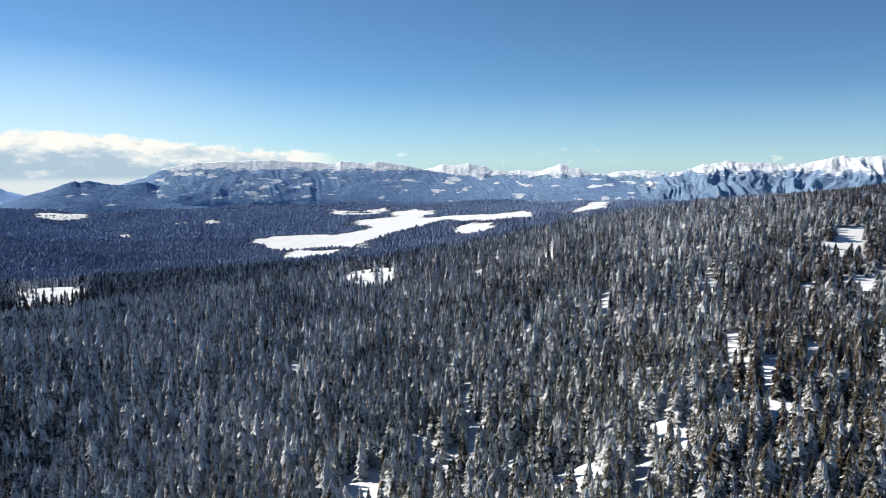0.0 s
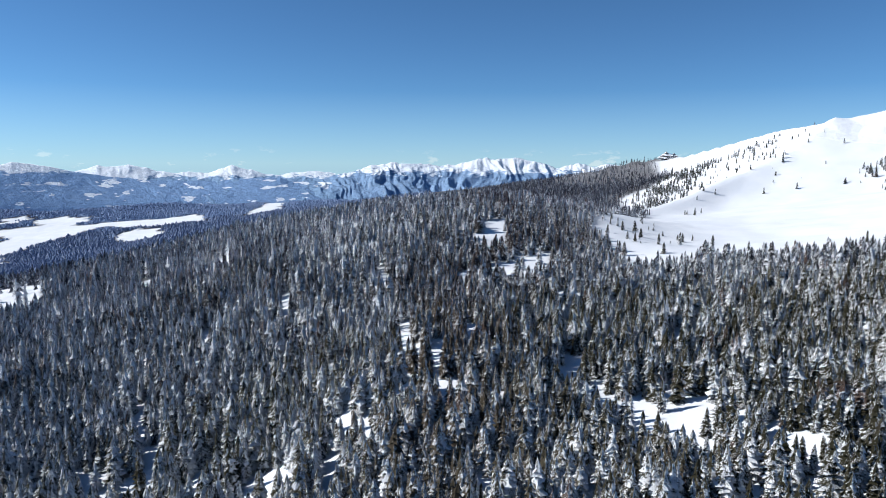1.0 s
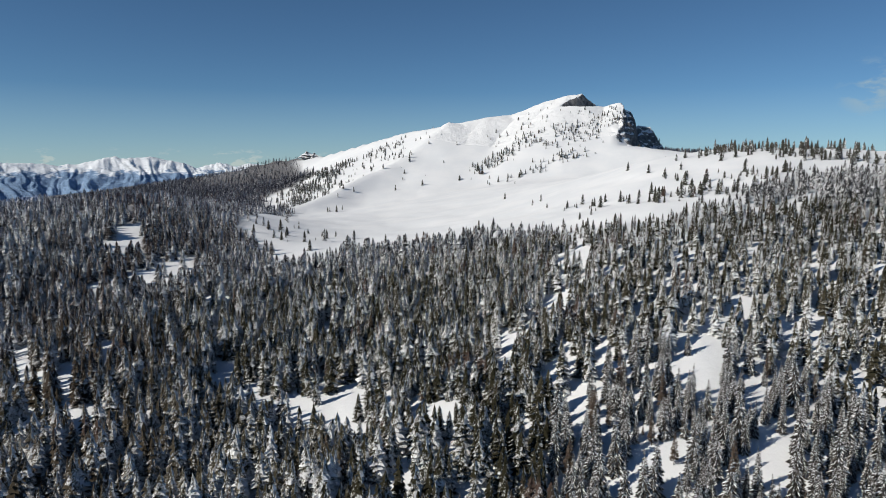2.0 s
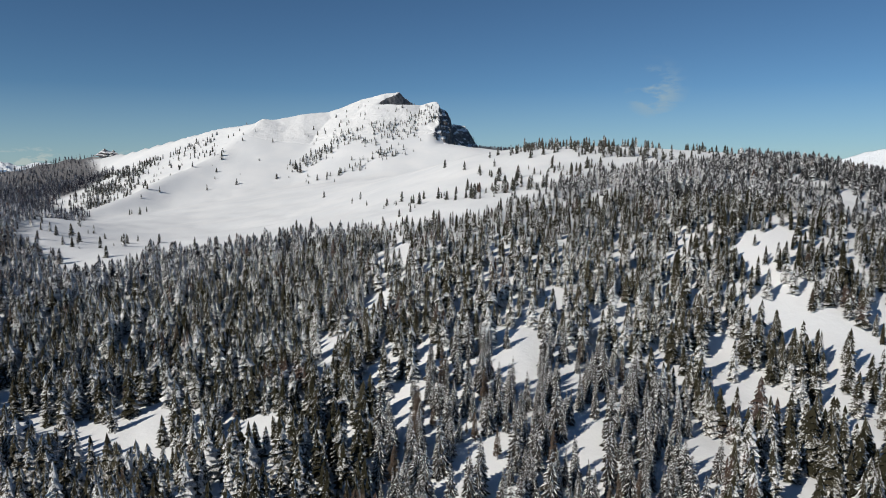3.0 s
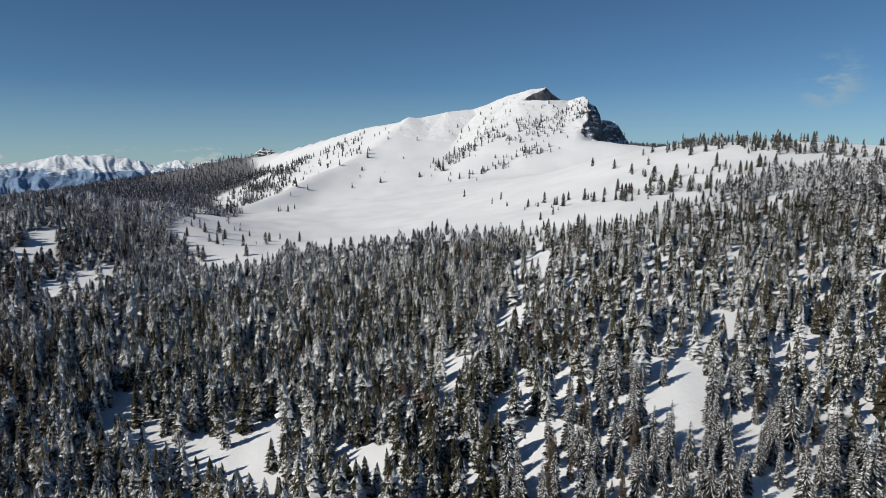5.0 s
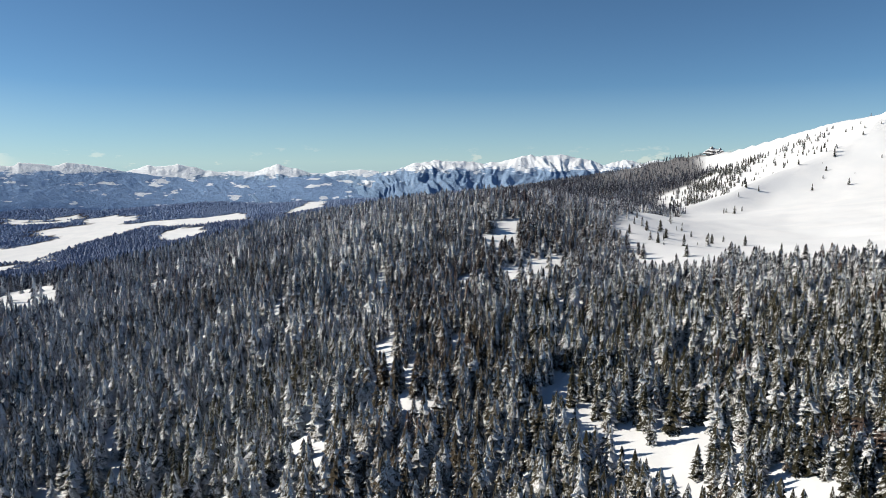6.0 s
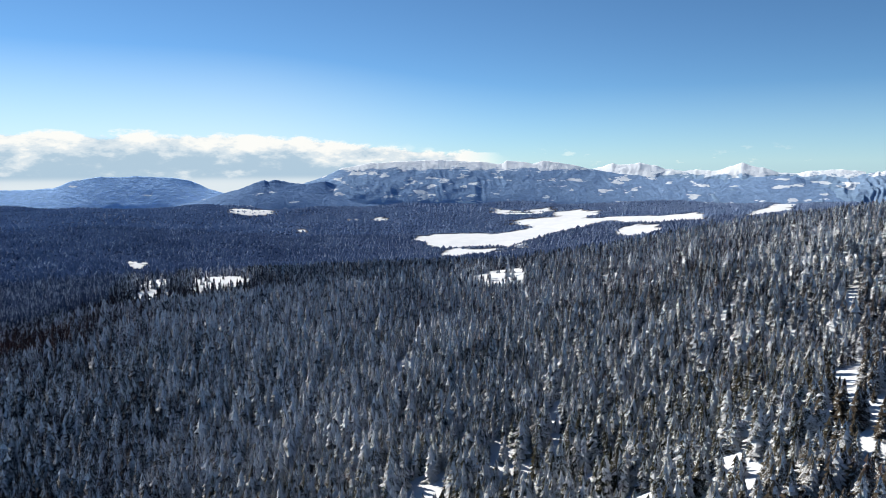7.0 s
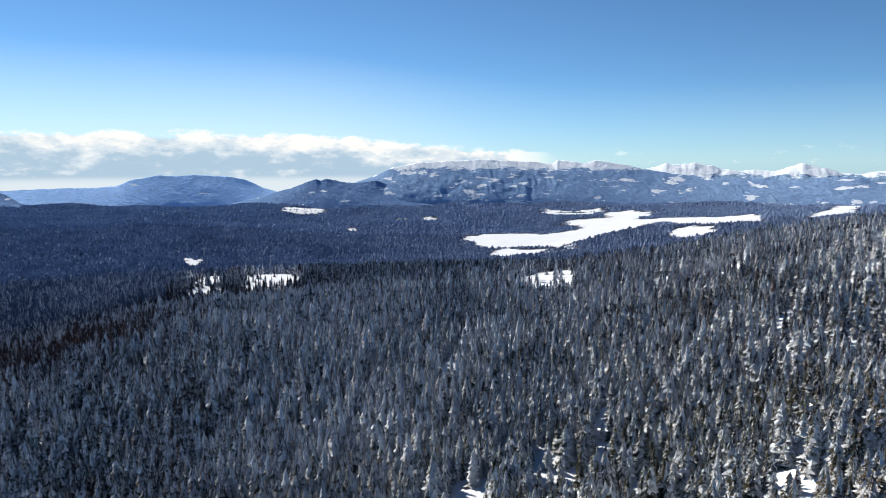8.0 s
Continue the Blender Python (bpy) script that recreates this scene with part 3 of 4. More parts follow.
SOUTH_CREST = [(-92.3, -0.13), (-94.6, 0.36), (-96.8, 0.03), (-98.5, 0.35), (-99.5, 0.73), (-100.2, 0.92), (-100.8, 0.95)]
LEFT_CREST = [(50.5, -2.07), (49.8, -2.28), (49, -2.97), (47.8, -3.28), (46.4, -3.53)]


def ridged(x, y, size, seed):
    """Sharp-edged ridges between 0 and 1 at three scales."""
    total = 0.0
    for k, share in enumerate((0.42, 0.27, 0.19, 0.12)):
        total = total + share * (1 - np.abs(rough(x + 31 * k, y, size / 2.2 ** k, seed + k)) * 1.6)
    return np.clip(total, 0, 1)


def range_of(name, label, crest_line, foot, back, mat, seed, jag, ribs=0.0, lumps=0.1, skew=2.0, dome=1.3, rib_size=2.0):
    """A mountain range beyond the plateau, from its foot up to its crest line, with ribs and gullies on its face."""
    line = sorted(crest_line)
    az0, az1 = line[0][0], line[-1][0]
    n, m = int((az1 - az0) * 14), 48
    az = np.linspace(az0, az1, n)
    sky_line = np.interp(az, [p[0] for p in line], [p[1] for p in line])
    sky_line = sky_line + rough(az, az * 0, 0.7, seed) * jag + rough(az, az * 0, 0.22, seed + 1) * jag * 0.6
    u = np.linspace(0, 1.15, m)
    uu, aa = np.meshgrid(u, np.radians(az), indexing="ij")
    body = np.clip(uu, 0, 1)
    d = foot + (back - foot) * uu
    x, y = 30 - np.sin(aa) * d, 11 + np.cos(aa) * d
    low = ground_z(30 - np.sin(aa) * foot, 11 + np.cos(aa) * foot) - 12
    broad = np.convolve(np.pad(sky_line, 30, mode="edge"), np.full(61, 1 / 61), mode="valid")
    top = EYE + back * np.tan(np.radians(broad[None, :] + (sky_line - broad)[None, :] * body ** 3))
    tall = top - low
    face = np.sin(np.pi * body ** 0.8) ** 0.7
    across = np.degrees(aa) + skew * (1 - body) + 1.0 * rough(x, y, 260, seed + 9) + 0.4 * rough(x, y, 90, seed + 10)
    rib = ridged(across, 0.9 * uu, rib_size, seed + 2)
    lump = ridged(x, 1.3 * y, 330, seed + 6) - 0.5
    z = low + tall * body ** dome + face * tall * (ribs * (rib - 0.55) + lumps * lump + 0.25 * lumps * rough(x, y, 45, seed + 8))
    z = np.minimum(z, top + (1 - body) * 8) - np.clip(uu - 1, 0, 1) * 900
    ob = mesh_object(name, np.stack([x, y, z], -1).reshape(-1, 3), grid_faces(m, n)[:, ::-1], mat, True)
    return tagged(ob, label, "mountains", kind="structure")


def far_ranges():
    range_of("backdrop_white_peaks", "distant snow-white alpine peaks on the horizon", WHITE_CREST, 4150, 4860, hazed_white_range_mat, 50, 0.05, 0.12, 0.10, 1.0, 1.0, 1.6)
    range_of("backdrop_plateau_range", "broad wooded mountains with snowy tops and pastures", PLATEAU_CREST, 4180, 4640, hazed_wooded_range_mat, 60, 0.035, 0.07, 0.05, 3.0, 0.75, 2.4)
    range_of("backdrop_rocky_range", "rugged rocky mountain range streaked with snow", ROCKY_CREST, 4200, 4700, hazed_rocky_range_mat, 70, 0.08, 0.29, 0.15, 0.8, 0.85, 1.8)
    range_of("backdrop_blue_mountain", "hazy blue wooded mountain under a cloud bank", BLUE_CREST, 4400, 4720, hazed_blue_range_mat, 80, 0.03, 0.05, 0.025, 1.5, 0.9, 4.0)
    range_of("backdrop_dark_peaks", "dark wooded foothills with small rounded peaks", DARK_CREST, 4120, 4420, hazed_dark_range_mat, 90, 0.04, 0.08, 0.05, 1.5, 0.9, 2.5)
    range_of("backdrop_left_hill", "dark wooded hill at the plateau's edge", LEFT_CREST + [(62, -1.4)], 3900, 4250, hazed_dark_range_mat, 95, 0.03)
    range_of("backdrop_south_range", "distant snowy mountains beyond the wooded ridge", SOUTH_CREST + [(-110, 0.6), (-125, 0.4)], 4300, 4720, hazed_rocky_range_mat, 100, 0.05, 0.25, 0.12, 2.0, 0.9)


far_ranges()


def cloud_bank():
    """A bank of cloud and a painted veil of haze far behind the mountains."""
    az = np.radians(np.linspace(75, -125, 200))
    e = np.linspace(-2.5, 9, 24)
    aa, ee = np.meshgrid(az, np.radians(e))
    d = 4885.0
    v = np.stack([30 - np.sin(aa) * d, 11 + np.cos(aa) * d, EYE + np.tan(ee) * d], -1).reshape(-1, 3)
    ob = mesh_object("backdrop_clouds", v, grid_faces(24, 200), cloud_mat, True)
    ob.visible_shadow = False
    return tagged(ob, "bank of white cumulus cloud low over the horizon", "clouds", kind="structure")


cloud_bank()


# ---- rocks of the summit ----
def summit_rocks():
    """The broken top of the mountain in fine detail, laid on the coarser ground."""
    u = np.arange(-345, 130.1, 1.9)
    w = np.arange(-150, 100.1, 1.8)
    uu, ww = np.meshgrid(u, w, indexing="ij")
    c, s = math.cos(radians(-67)), math.sin(radians(-67))
    x, y = 1432 + uu * c - ww * s, 604 + uu * s + ww * c
    z = surface_z(x, y)
    # the buttress in front of the drop is bedded: ledges with snow on them
    bedded = np.exp(-((uu - 34) / 26) ** 2) * np.clip((z - 275) / 8, 0, 1) * np.clip((356 - z) / 10, 0, 1) * np.clip(1.5 - np.abs(ww + 60) / 80, 0, 1)
    level = z + 4 * rough(x, y, 30, 46) + 2 * rough(x, y, 9, 47)
    u_step = level / 12 - np.floor(level / 12)
    z = z + bedded * 0.9 * 12 * (np.clip((u_step - 0.35) / 0.3, 0, 1) - u_step)
    slope = np.hypot(*np.gradient(z, 1.9, 1.8))
    z = z + np.clip(slope - 0.75, 0, 1) * (2.8 * rough(x + z, y - z, 6, 43) + 2.6 * rough(x - z, y + z, 12, 48) + 0.9 * np.sin(z * 0.9 + rough(x, y, 15, 44) * 2)) + 0.25 * rough(x, y, 4, 45)
    rim = np.minimum(np.minimum(uu - u[0], u[-1] - uu), np.minimum(ww - w[0], w[-1] - ww))
    z = z + 0.4 - 0.8 * np.clip(1 - rim / 6, 0, 1)
    ob = mesh_object("summit_rocks", np.stack([x, y, z], -1).reshape(-1, 3), grid_faces(*x.shape), rock_mat, True)
    return tagged(ob, "snowy summit with grey rock cliffs on one side", "rock", kind="structure")


summit_rocks()


def crag(x, y, size, seed):
    """A broken rock on a ridge: a lumpy dome with ledges, snow on its flat tops."""
    a, e = np.meshgrid(np.linspace(0, 2 * math.pi, 37), np.linspace(0, 1, 15), indexing="ij")
    lump = 1 + 0.5 * rough(a * 2 + np.cos(a), e * 5, 1.0, seed) + 0.25 * rough(a * 6, e * 11, 1.0, seed + 1)
    lump = lump + (lump[0] - lump[-1])[None, :] * (a / (2 * math.pi))
    q = size * lump * np.cos(e * math.pi / 2) ** 0.55
    step = np.floor(e * 5) / 5
    z = size * 1.15 * (0.8 * e + 0.2 * step) * (1 + 0.2 * np.cos(a - 1))
    v = np.stack([q * np.cos(a), 0.8 * q * np.sin(a), z - 4.0], -1).reshape(-1, 3)
    ob = mesh_object("rock_outcrop", v, grid_faces(37, 15), rock_mat)
    ob.matrix_world = pose(x, y, float(surface_z(x, y)), 0, 0, 20)
    return tagged(ob, "grey rock outcrop capped with snow on the wooded ridge", "rock", "rock outcrops")


crag(1337, 1416, 19.0, 61)
crag(1342, 1394, 13.0, 64)


# ---- trees ----
def skirt_tree(tiers, sides, seed, width=0.2):
    """A spruce one metre high seen from afar: ragged skirts of boughs one over the other."""
    rng = np.random.default_rng(seed)
    v, f, ends = [], [], []
    for k in range(tiers):
        u = k / tiers
        low, high = 0.02 + 0.9 * u, min(0.02 + 0.9 * u + 1.45 / (tiers + 1), 1.0)
        rad = width * (1 - u) ** 0.62 * rng.uniform(0.88, 1.12) + 0.012
        b, spin = len(v), rng.uniform(0, 6.28)
        v.append((rng.normal(0, 0.008), rng.normal(0, 0.008), high if k < tiers - 1 else 1.0))
        ends.append(0.35)
        for j in range(sides):
            a = spin + 6.283 * (j + rng.uniform(-0.25, 0.25)) / sides
            out = j % 2 == 0
            q = rad * (rng.uniform(0.95, 1.25) if out else rng.uniform(0.62, 0.85))
            v.append((q * math.cos(a), q * math.sin(a), low + (rng.uniform(-0.35, 0.15) if out else rng.uniform(0.0, 0.4)) / (tiers + 2)))
            ends.append(rng.uniform(0.6, 1.2) if out else rng.uniform(-0.1, 0.3))
        f += [(b, b + 1 + j, b + 1 + (j + 1) % sides) for j in range(sides)]
    return np.array(v), np.array(f), np.array(ends)


def scatter(step, rmin, rmax, a0, a1, seed):
    """Jittered plan points round the flight line within a ring and a sweep of yaw."""
    rng = np.random.default_rng(seed)
    g = np.arange(-rmax, rmax, step)
    x, y = np.meshgrid(g, g)
    x = (x + rng.uniform(-0.5, 0.5, x.shape) * step).ravel() + 50
    y = (y + rng.uniform(-0.5, 0.5, y.shape) * step).ravel() + 15
    r, az = np.hypot(x - 50, y - 15), np.degrees(np.arctan2(-(x - 50), y - 15))
    keep = (r >= rmin) & (r < rmax) & (az > a0) & (az < a1)
    return x[keep], y[keep], rng


def planted(x, y, rng):
    chance = (1 - openness(x, y)) * closeness(x, y) * 0.97
    keep = rng.uniform(0, 1, x.shape) < chance
    return x[keep], y[keep]


# strips of wood along the slope: (east, north, half length, half width, turn, bareness; minus: frosted); the last two
# darken the hump's near side in place of shade
STRIPS = [(150, 300, 130, 40, 63, 0.4), (0, 380, 120, 60, 97, -0.15), (-250, 350, 250, 120, 132, 0.3), (330, 560, 190, 110, 50, 0.42), (90, 700, 160, 90, 100, 0.25), (-695, 1008, 180, 75, 37, 0.7), (-560, 900, 130, 50, 37, 0.4)]


def thawed_or_shaded(x, y):
    """Rusty brown trees that have shed their snow, above all on the western spur; on the hump they stand in for shade.
    """
    bare = 1.1 * np.exp(-((x + 570) / 170) ** 2 - ((y - 600) / 120) ** 2) * np.clip(0.7 + rough(x, y, 40, 51), 0, 1)
    for cx, cy, a, b, turn, much in STRIPS:
        c, s = math.cos(radians(turn)), math.sin(radians(turn))
        u, v = ((x - cx) * c + (y - cy) * s) / a, (-(x - cx) * s + (y - cy) * c) / b
        bare = bare + much * np.exp(-u * u - v * v) * np.clip(0.9 + 0.6 * rough(x, y, 30, 52), 0, 1.4)
    return bare


def woods(name, x, y, heights, kinds, mat, rng, label, stout=0.0):
    """Many trees joined into one mesh."""
    vs, fs, es, ts, rs, base = [], [], [], [], [], 0
    thaw_or_shade = thawed_or_shaded(x, y)
    frost = np.clip(rng.normal(0, 0.75, len(x)), -1.5, 1.5)
    pick = rng.integers(0, len(kinds), len(x))
    z = surface_z(x, y) - 0.3
    turn = rng.uniform(0, 6.283, len(x))
    fat = rng.uniform(0.8, 1.25, len(x)) * (1 + stout * np.clip((z - 130) / 50, 0, 1))
    for k, (v, f, ends) in enumerate(kinds):
        i = np.nonzero(pick == k)[0]
        if not len(i):
            continue
        c, s = np.cos(turn[i])[:, None], np.sin(turn[i])[:, None]
        h, w = heights[i][:, None], (heights[i] * fat[i])[:, None]
        px = (v[:, 0] * c - v[:, 1] * s) * w + x[i][:, None]
        py = (v[:, 0] * s + v[:, 1] * c) * w + y[i][:, None]
        pz = v[:, 2] * h + z[i][:, None]
        vs.append(np.stack([px, py, pz], -1).reshape(-1, 3))
        fs.append((f[None] + (np.arange(len(i)) * len(v))[:, None, None]).reshape(-1, 3) + base)
        es.append(np.tile(ends, len(i)))
        ts.append(np.repeat(thaw_or_shade[i], len(v)))
        rs.append(np.repeat(frost[i], len(v)))
        base += len(i) * len(v)
    ob = mesh_object(name, np.concatenate(vs), np.concatenate(fs), mat)
    ob.data.attributes.new("thawed_or_shaded", "FLOAT", "POINT").data.foreach_set("value", np.concatenate(ts).astype(np.float32))
    ob.data.attributes.new("frosted", "FLOAT", "POINT").data.foreach_set("value", np.concatenate(rs).astype(np.float32))
    ob.data.attributes.new("bough_end", "FLOAT", "POINT").data.foreach_set("value", np.concatenate(es).astype(np.float32))
    return tagged(ob, label, "trees", kind="stuff")


def sizes(rng, x, y, mean):
    """Heights: tall trees in the valley, shorter ones towards the crests."""
    z = surface_z(x, y)
    edge = np.clip(-inside(x, y, ALP) / 70, 0, 1)
    grade = 1 + 0.32 * np.clip((160 - z) / 80, 0, 1) - 0.34 * np.clip((z - 150) / 55, 0, 1)
    return mean * (0.8 + 0.2 * edge) * np.clip(rng.normal(0.98, 0.24, len(x)), 0.4, 1.5) * grade


# the valley and its far side, beyond the hump
VALLEY_SIDE = [(-3500, 700), (-850, 800), (-800, 900), (-770, 990), (-900, 1200), (-1050, 1560), (-820, 1650), (-600, 1720), (-250, 1850), (0, 2300), (-2500, 3600)]


def forest():
    A0, A1 = -107, 56
    x, y, rng = scatter(4.9, 0, 430, -180, 180, 11)
    x, y = planted(x, y, rng)
    bearing, away = np.degrees(np.arctan2(-(x - 50), y - 15)), np.hypot(x - 50, y - 15)
    some = (bearing > A0) & (bearing < A1) & ((away > 150) | (rng.uniform(0, 1, len(x)) < 0.5)) | (away < 110) & (rng.uniform(0, 1, len(x)) < 0.4)
    x, y, away = x[some], y[some], away[some]
    h = sizes(rng, x, y, 14.8)
    near = np.argsort(np.hypot(x - 238, y - 58))[:300]
    stay = np.ones(len(x), bool)
    stay[near] = False
    close, under = stay & (away >= 150), stay & (away < 150)
    woods("near_forest", x[close], y[close], h[close], [skirt_tree(11, 9, 20 + k, 0.19) for k in range(12)], needle_mat, rng, "snow-laden spruces standing close on the slope")
    woods("flank_forest", x[under], y[under], h[under], [skirt_tree(6, 7, 30 + k, 0.17) for k in range(8)], needle_mat, rng, "snow-laden spruces at the foot of the slope")
    for name, step, r0, r1, tiers, points, mat, hi, wide, seed in (
        ("slope_forest", 6.1, 430, 700, 8, 7, slope_needle_mat, 14.8, 0.185, 12), ("lower_forest", 6.8, 700, 1000, 6, 6, lower_needle_mat, 15.0, 0.19, 16),
        ("hill_forest", 8.6, 1000, 1800, 4, 4, hill_needle_mat, 14.6, 0.21, 13),
        ("ridge_forest", 9.0, 1800, 2200, 3, 6, hill_needle_mat, 13.6, 0.19, 15),
        # these two carry the haze in their needle colour
        ("plateau_forest", 11.0, 1800, 3000, 1, 5, hazed_far_needle_mat, 6.6, 0.6, 14),
        ("distant_forest", 13.5, 3000, 4400, 1, 4, hazed_distant_needle_mat, 5.4, 0.9, 17)):
        x2, y2, rng = scatter(step, r0, r1, A0, A1, seed)
        x2, y2 = planted(x2, y2, rng)
        kinds = [skirt_tree(tiers, points, 40 + k, wide) for k in range(8)]
        at = np.degrees(np.arctan2(-(x2 - 50), y2 - 15))
        high = (surface_z(x2, y2) >= 90) & (at > -60) & (at < -24)
        if name in ("plateau_forest", "distant_forest"):
            x2, y2, at = x2[~high & (at > -40)], y2[~high & (at > -40)], at[~high & (at > -40)]
        elif name == "ridge_forest":
            x2, y2, at = x2[high], y2[high], at[high]
        beyond = ((inside(x2, y2, VALLEY_SIDE) > 0) | (np.hypot(x2, y2) + 160 * rough(x2, y2, 150, 53) > 1650)) & (at > -16)
        if name == "hill_forest":
            woods("valley_forest", x2[beyond], y2[beyond], sizes(rng, x2[beyond], y2[beyond], hi), kinds, hazed_valley_needle_mat, rng, "hazy dark spruce forest filling the valley")
            x2, y2 = x2[~beyond], y2[~beyond]
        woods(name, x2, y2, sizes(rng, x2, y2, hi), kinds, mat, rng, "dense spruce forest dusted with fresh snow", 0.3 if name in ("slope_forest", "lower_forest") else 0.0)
    return x[near], y[near], h[near]


STANDS = [(1290, 1330, 110, 50, 60, 0.5), (1240, 1080, 130, 70, 42, 0.30), (1090, 1110, 110, 40, 30, 0.5), (880, 960, 90, 26, 50, 0.45), (1000, 1040, 110, 26, 48, 0.5), (1150, 1120, 120, 40, 30, 0.55), (1110, 930, 90, 12, 60, 0.18),
          (1205, 690, 55, 16, -20, 0.75), (1150, 706, 40, 12, -10, 0.6), (1262, 632, 55, 20, -35, 0.6), (1330, 596, 50, 22, -15, 0.45), (1130, 618, 40, 12, -25, 0.5), (1185, 590, 36, 12, -40, 0.5), (1370, 560, 30, 22, -40, 0.4), (1320, 700, 80, 40, -40, 0.10),
          (470, 545, 45, 30, 40, 0.16)]
RIDGE_STANDS = [(790, 140, 60, 26, 100, 0.15), (770, 100, 45, 22, 100, 0.18), (690, 165, 60, 14, 60, 0.075), (1000, 150, 80, 40, 100, 0.15), (590, 150, 80, 12, 40, 0.15), (620, 190, 70, 8, 40, 0.12), (520, 160, 60, 12, 40, 0.15), (800, 60, 50, 30, 100, 0.18), (470, 240, 40, 10, 60, 0.11), (470, 320, 40, 12, 30, 0.095), (455, 385, 40, 12, 20, 0.11)]
EDGE_STANDS = [(564, 242, 20, 9, 75, 0.65), (545, 212, 20, 9, 75, 0.65), (523, 181, 20, 9, 75, 0.65), (534, 168, 20, 9, 75, 0.65), (550, 156, 20, 9, 75, 0.65), (573, 142, 20, 9, 75, 0.65), (591, 125, 20, 9, 75, 0.65), (614, 105, 20, 9, 75, 0.65), (794, 192, 30, 12, 75, 0.6), (752, 150, 30, 12, 75, 0.6), (712, 100, 30, 12, 75, 0.6), (701, 68, 30, 12, 75, 0.6)]
# single trees: (east, north)
LONE = [(872, 838), (885, 826), (950, 788), (776, 463), (653, 356), (660, 350), (614, 319), (578, 273), (584, 268), (497, 221), (559, 223), (575, 243), (1179, 582), (1103, 717), (1035, 598), (1063, 1034), (993, 902), (999, 858), (1098, 791),
        (467, 552), (471, 541), (509, 561), (459, 492), (478, 497), (485, 492), (521, 512), (438, 539), (474, 591), (424, 448)]


def alp_trees():
    """Lone trees and small stands on the open snow."""
    x, y, rng = scatter(6.5, 380, 1560, -100, -30, 31)
    chance = np.full(len(x), 0.0002)
    for cx, cy, a, b, turn, thick in STANDS + RIDGE_STANDS + EDGE_STANDS:
        c, s = math.cos(radians(turn)), math.sin(radians(turn))
        u, v = ((x - cx) * c + (y - cy) * s) / a, (-(x - cx) * s + (y - cy) * c) / b
        chance = chance + thick * np.exp(-(u * u + v * v) / 2) * np.clip(0.8 + rough(x, y, 25, 33), 0, 1.6)
    keep = (rng.uniform(0, 1, len(x)) < chance) & (openness(x, y) > 0.5)
    x, y = np.concatenate([x[keep], [p[0] for p in LONE]]), np.concatenate([y[keep], [p[1] for p in LONE]])
    tall = np.clip(rng.normal(7.8, 2.6, len(x)), 3.0, 14) * (1 - 0.25 * np.clip((surface_z(x, y) - 250) / 80, 0, 1))
    woods("alp_trees", x, y, tall, [skirt_tree(6, 7, 60 + k, 0.235) for k in range(8)], alp_needle_mat, rng, "scattered dark spruces on the open snow slope")


near_x, near_y, near_h = forest()
alp_trees()


# ---- the nearest trees, each with its own parts ----
def part(name, verts, faces, mat, parent, label="", kind=""):
    ob = mesh_object(name, np.asarray(verts, float), np.asarray(faces), mat)
    ob.parent = parent
    return tagged(ob, label, kind=kind)


def pole(height, r0, sides=7, lean=0.0):
    """A tapered trunk."""
    v, f = [], []
    for k, (u, r) in enumerate(((0, 1.5), (0.04, 1.0), (0.5, 0.6), (1.0, 0.05))):
        for j in range(sides):
            a = 6.283 * j / sides
            v.append((r0 * r * math.cos(a) + lean * u * u, r0 * r * math.sin(a), height * u - 0.6 * (k == 0)))
    for k in range(3):
        for j in range(sides):
            a, b = k * sides + j, k * sides + (j + 1) % sides
            f += [(a, b, b + sides), (a, b + sides, a + sides)]
    return v, f


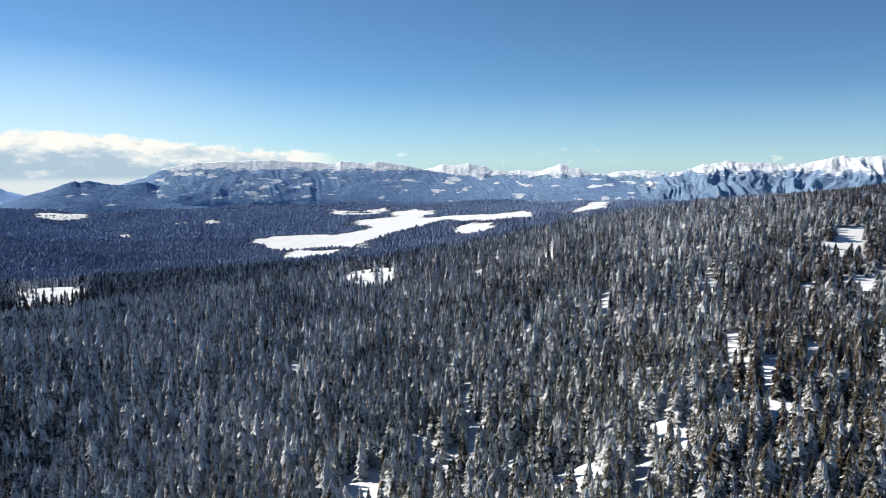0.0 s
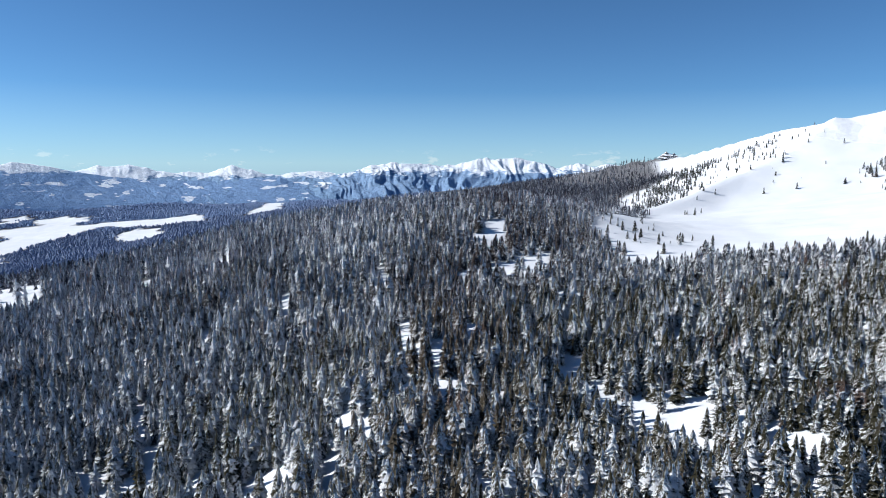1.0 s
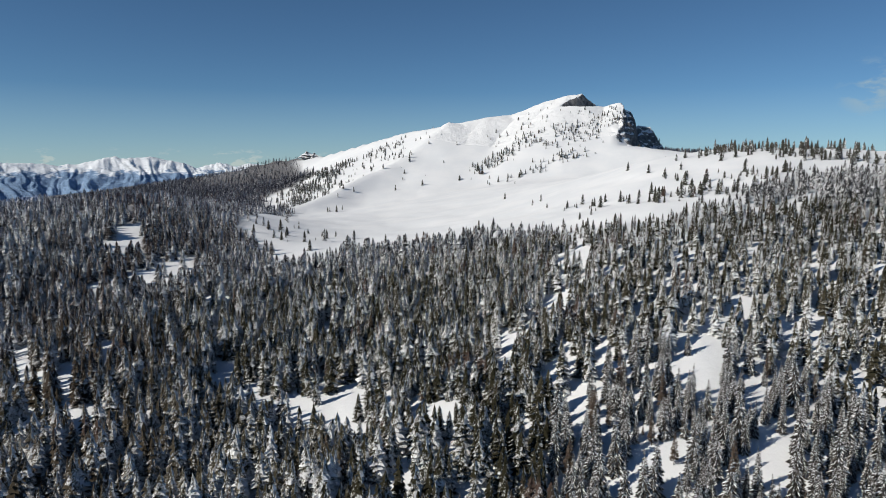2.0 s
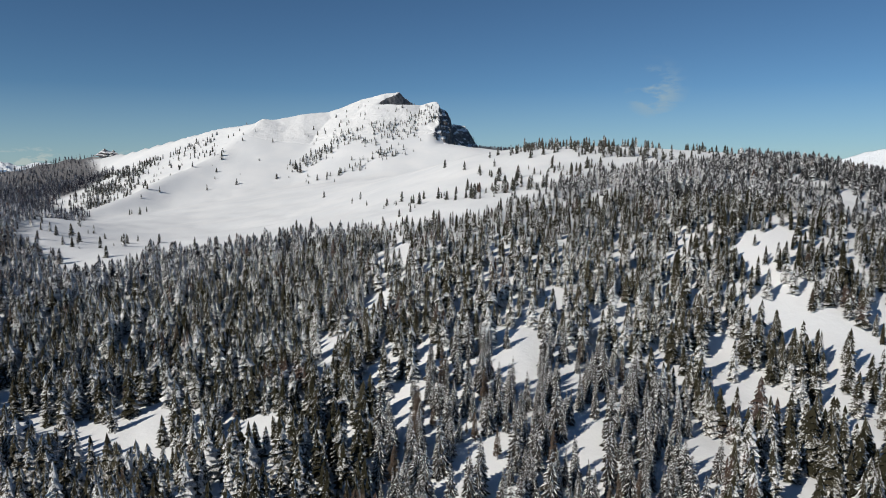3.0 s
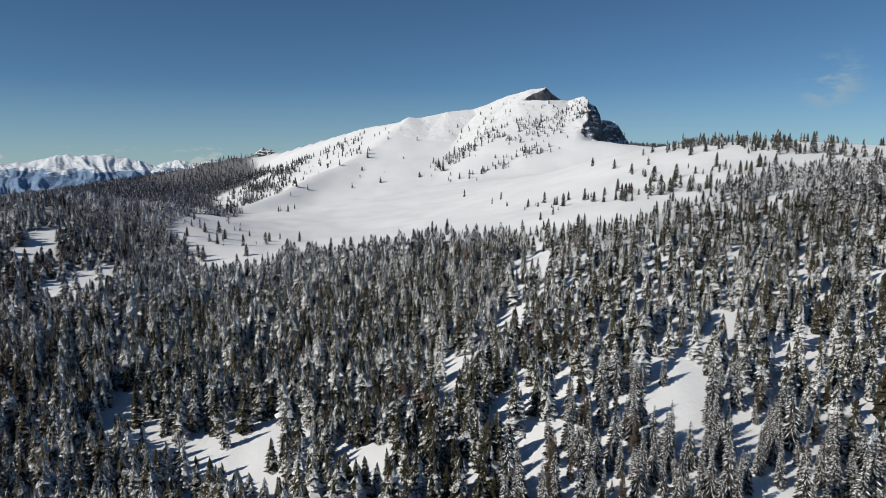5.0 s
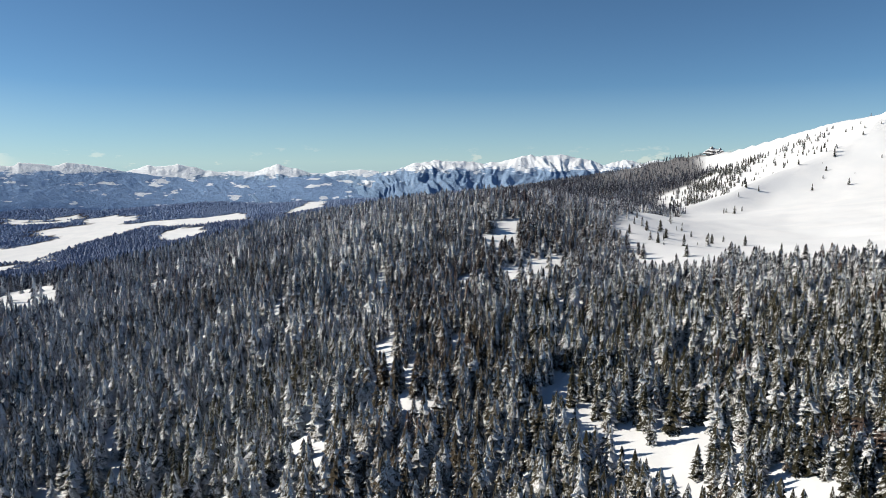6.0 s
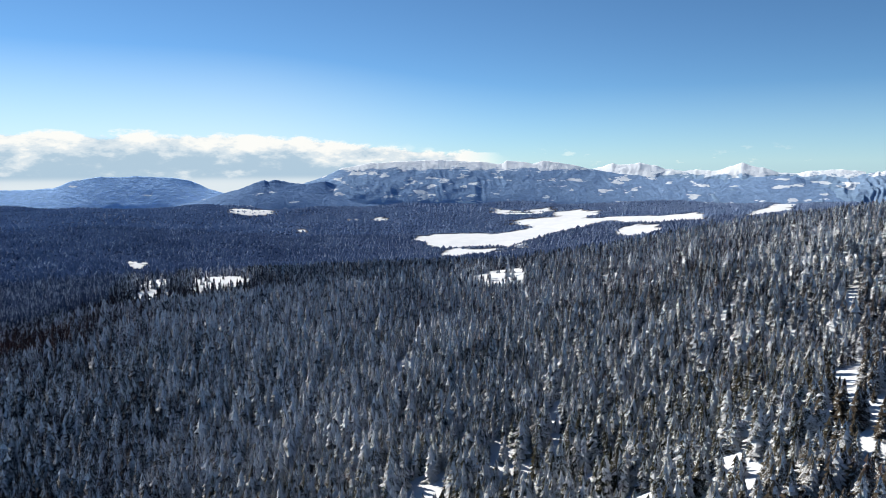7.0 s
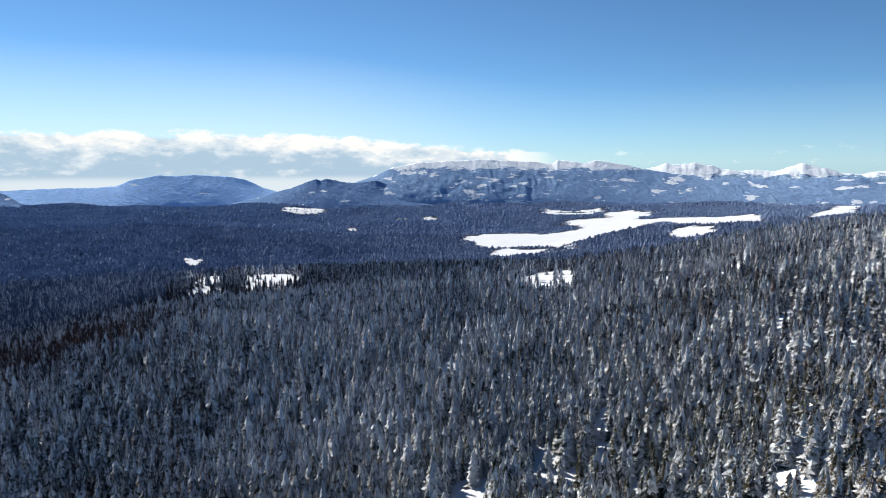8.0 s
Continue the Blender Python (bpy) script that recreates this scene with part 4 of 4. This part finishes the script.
def boughs(seed, height, reach, whorls, droop):
    """Drooping fans of twigs round the trunk, and the snow that lies on them."""
    rng = np.random.default_rng(seed)
    v, f, sv, sf = [], [], [], []
    for k in range(whorls):
        u = (k + rng.uniform(-0.3, 0.3)) / whorls
        z = height * (0.07 + 0.91 * u)
        size = 0.86 * reach * (1 - max(u, 0) ** 1.5) * (0.9 + 0.1 * math.sin(k * 1.7)) + 0.16
        n = 10 if u < 0.45 else 8 if u < 0.75 else 5
        spin = rng.uniform(0, 6.28)
        for j in range(n):
            a = spin + 6.283 * (j + rng.uniform(-0.3, 0.3)) / n
            length = size * rng.uniform(0.7, 1.18)
            c, s = math.cos(a), math.sin(a)
            w = 0.15 * length + 0.09
            sag = droop * length * rng.uniform(0.75, 1.25)
            zz = z + rng.uniform(-0.15, 0.15)

            def place(out, side, up):
                return (c * out - s * side, s * out + c * side, zz + up)

            b = len(v)
            v += [place(0.05, 0, 0.10), place(0.55 * length, -w, -0.62 * sag), place(0.55 * length, 0, -0.34 * sag), place(0.55 * length, w, -0.62 * sag),
                  place(length, 0, -sag), place(0.8 * length, -0.75 * w, -1.0 * sag), place(0.8 * length, 0.75 * w, -1.0 * sag), place(0.45 * length, 0, -0.95 * sag - 0.1)]
            f += [(b, b + 1, b + 2), (b, b + 2, b + 3), (b + 2, b + 1, b + 5), (b + 2, b + 5, b + 4), (b + 2, b + 4, b + 6), (b + 2, b + 6, b + 3), (b + 1, b + 7, b + 5), (b + 7, b + 3, b + 6)]
            if rng.uniform() < 0.7:
                q, t = len(sv), rng.uniform(0.2, 0.48)
                sv += [place(0.25 * length, 0, 0.03 - 0.1 * sag), place(0.6 * length, -t * w, -0.50 * sag + 0.04), place(0.58 * length, 0, -0.30 * sag + 0.10), place(0.6 * length, t * w, -0.50 * sag + 0.04),
                       place(0.97 * length, 0, -0.88 * sag + 0.05)]
                sf += [(q, q + 1, q + 2), (q, q + 2, q + 3), (q + 2, q + 1, q + 4), (q + 2, q + 4, q + 3)]
    return v, f, sv, sf


def spruce(seed, reach, droop, label):
    base = tagged(new("spruce_tree"), label, "tree", "spruces on the near slope")
    part("trunk", *pole(13.6, 0.17), bark_mat, base)
    v, f, sv, sf = boughs(seed, 14.0, reach, 19, droop)
    part("crown", v, f, bough_mat, base, "dark green drooping spruce boughs", "stuff")
    part("snow_load", sv, sf, load_mat, base, "white snow lying on the boughs", "stuff")
    return base


def larch(seed):
    """A bare larch: thin twigs all round a straight trunk."""
    rng = np.random.default_rng(seed)
    base = tagged(new("larch_tree"), "bare rust-brown larch between the spruces", "tree", "larches on the near slope")
    part("trunk", *pole(12.5, 0.15), bark_mat, base)
    v, f = [], []
    for k in range(300):
        u = rng.uniform(0.12, 0.98)
        a, length = rng.uniform(0, 6.283), (1 - u) ** 0.8 * rng.uniform(1.2, 2.6) + 0.2
        c, s, z, b = math.cos(a), math.sin(a), 12.5 * u, len(v)
        for out, side, up in ((0, 0.05, 0), (0, -0.05, 0.05), (length, 0, 0.1 * length), (0.6 * length, 0.35 * length, -0.05), (0.6 * length, -0.35 * length, 0.0), (0.45 * length, 0, 0.04 * length)):
            v.append((c * out - s * side, s * out + c * side, z + up))
        f += [(b, b + 1, b + 2), (b + 5, b + 3, b + 2), (b + 5, b + 2, b + 4)]
    part("twig_crown", v, f, twig_mat, base, "leafless brown twigs", "stuff")
    return base


def near_trees():
    rng = np.random.default_rng(77)
    look_of = ("tall snow-laden spruce on the snowy slope", "slender spruce with snow on drooping boughs", "broad dark spruce half covered in snow")
    kinds = [spruce(90 + k, 2.35 + 0.22 * (k % 3), 0.42 + 0.1 * (k % 2), look_of[0] if k < 2 else look_of[k % 2 + 1]) for k in range(5)] + [larch(120), larch(121)]
    z = surface_z(near_x, near_y)
    used = set()
    for i in range(len(near_x)):
        k = 5 + i % 2 if rng.uniform() < 0.09 else int(rng.integers(0, 5))
        s = float(near_h[i]) / 14.8
        fat = s * rng.uniform(0.85, 1.12)
        m = pose(near_x[i], near_y[i], z[i], rng.normal(0, 1.5), rng.normal(0, 1.5), rng.uniform(0, 360))
        m = m @ Matrix.Diagonal((fat, fat, s, 1))
        if k in used:
            copy_thing(kinds[k], m)
        else:
            kinds[k].matrix_world = m
            used.add(k)


near_trees()
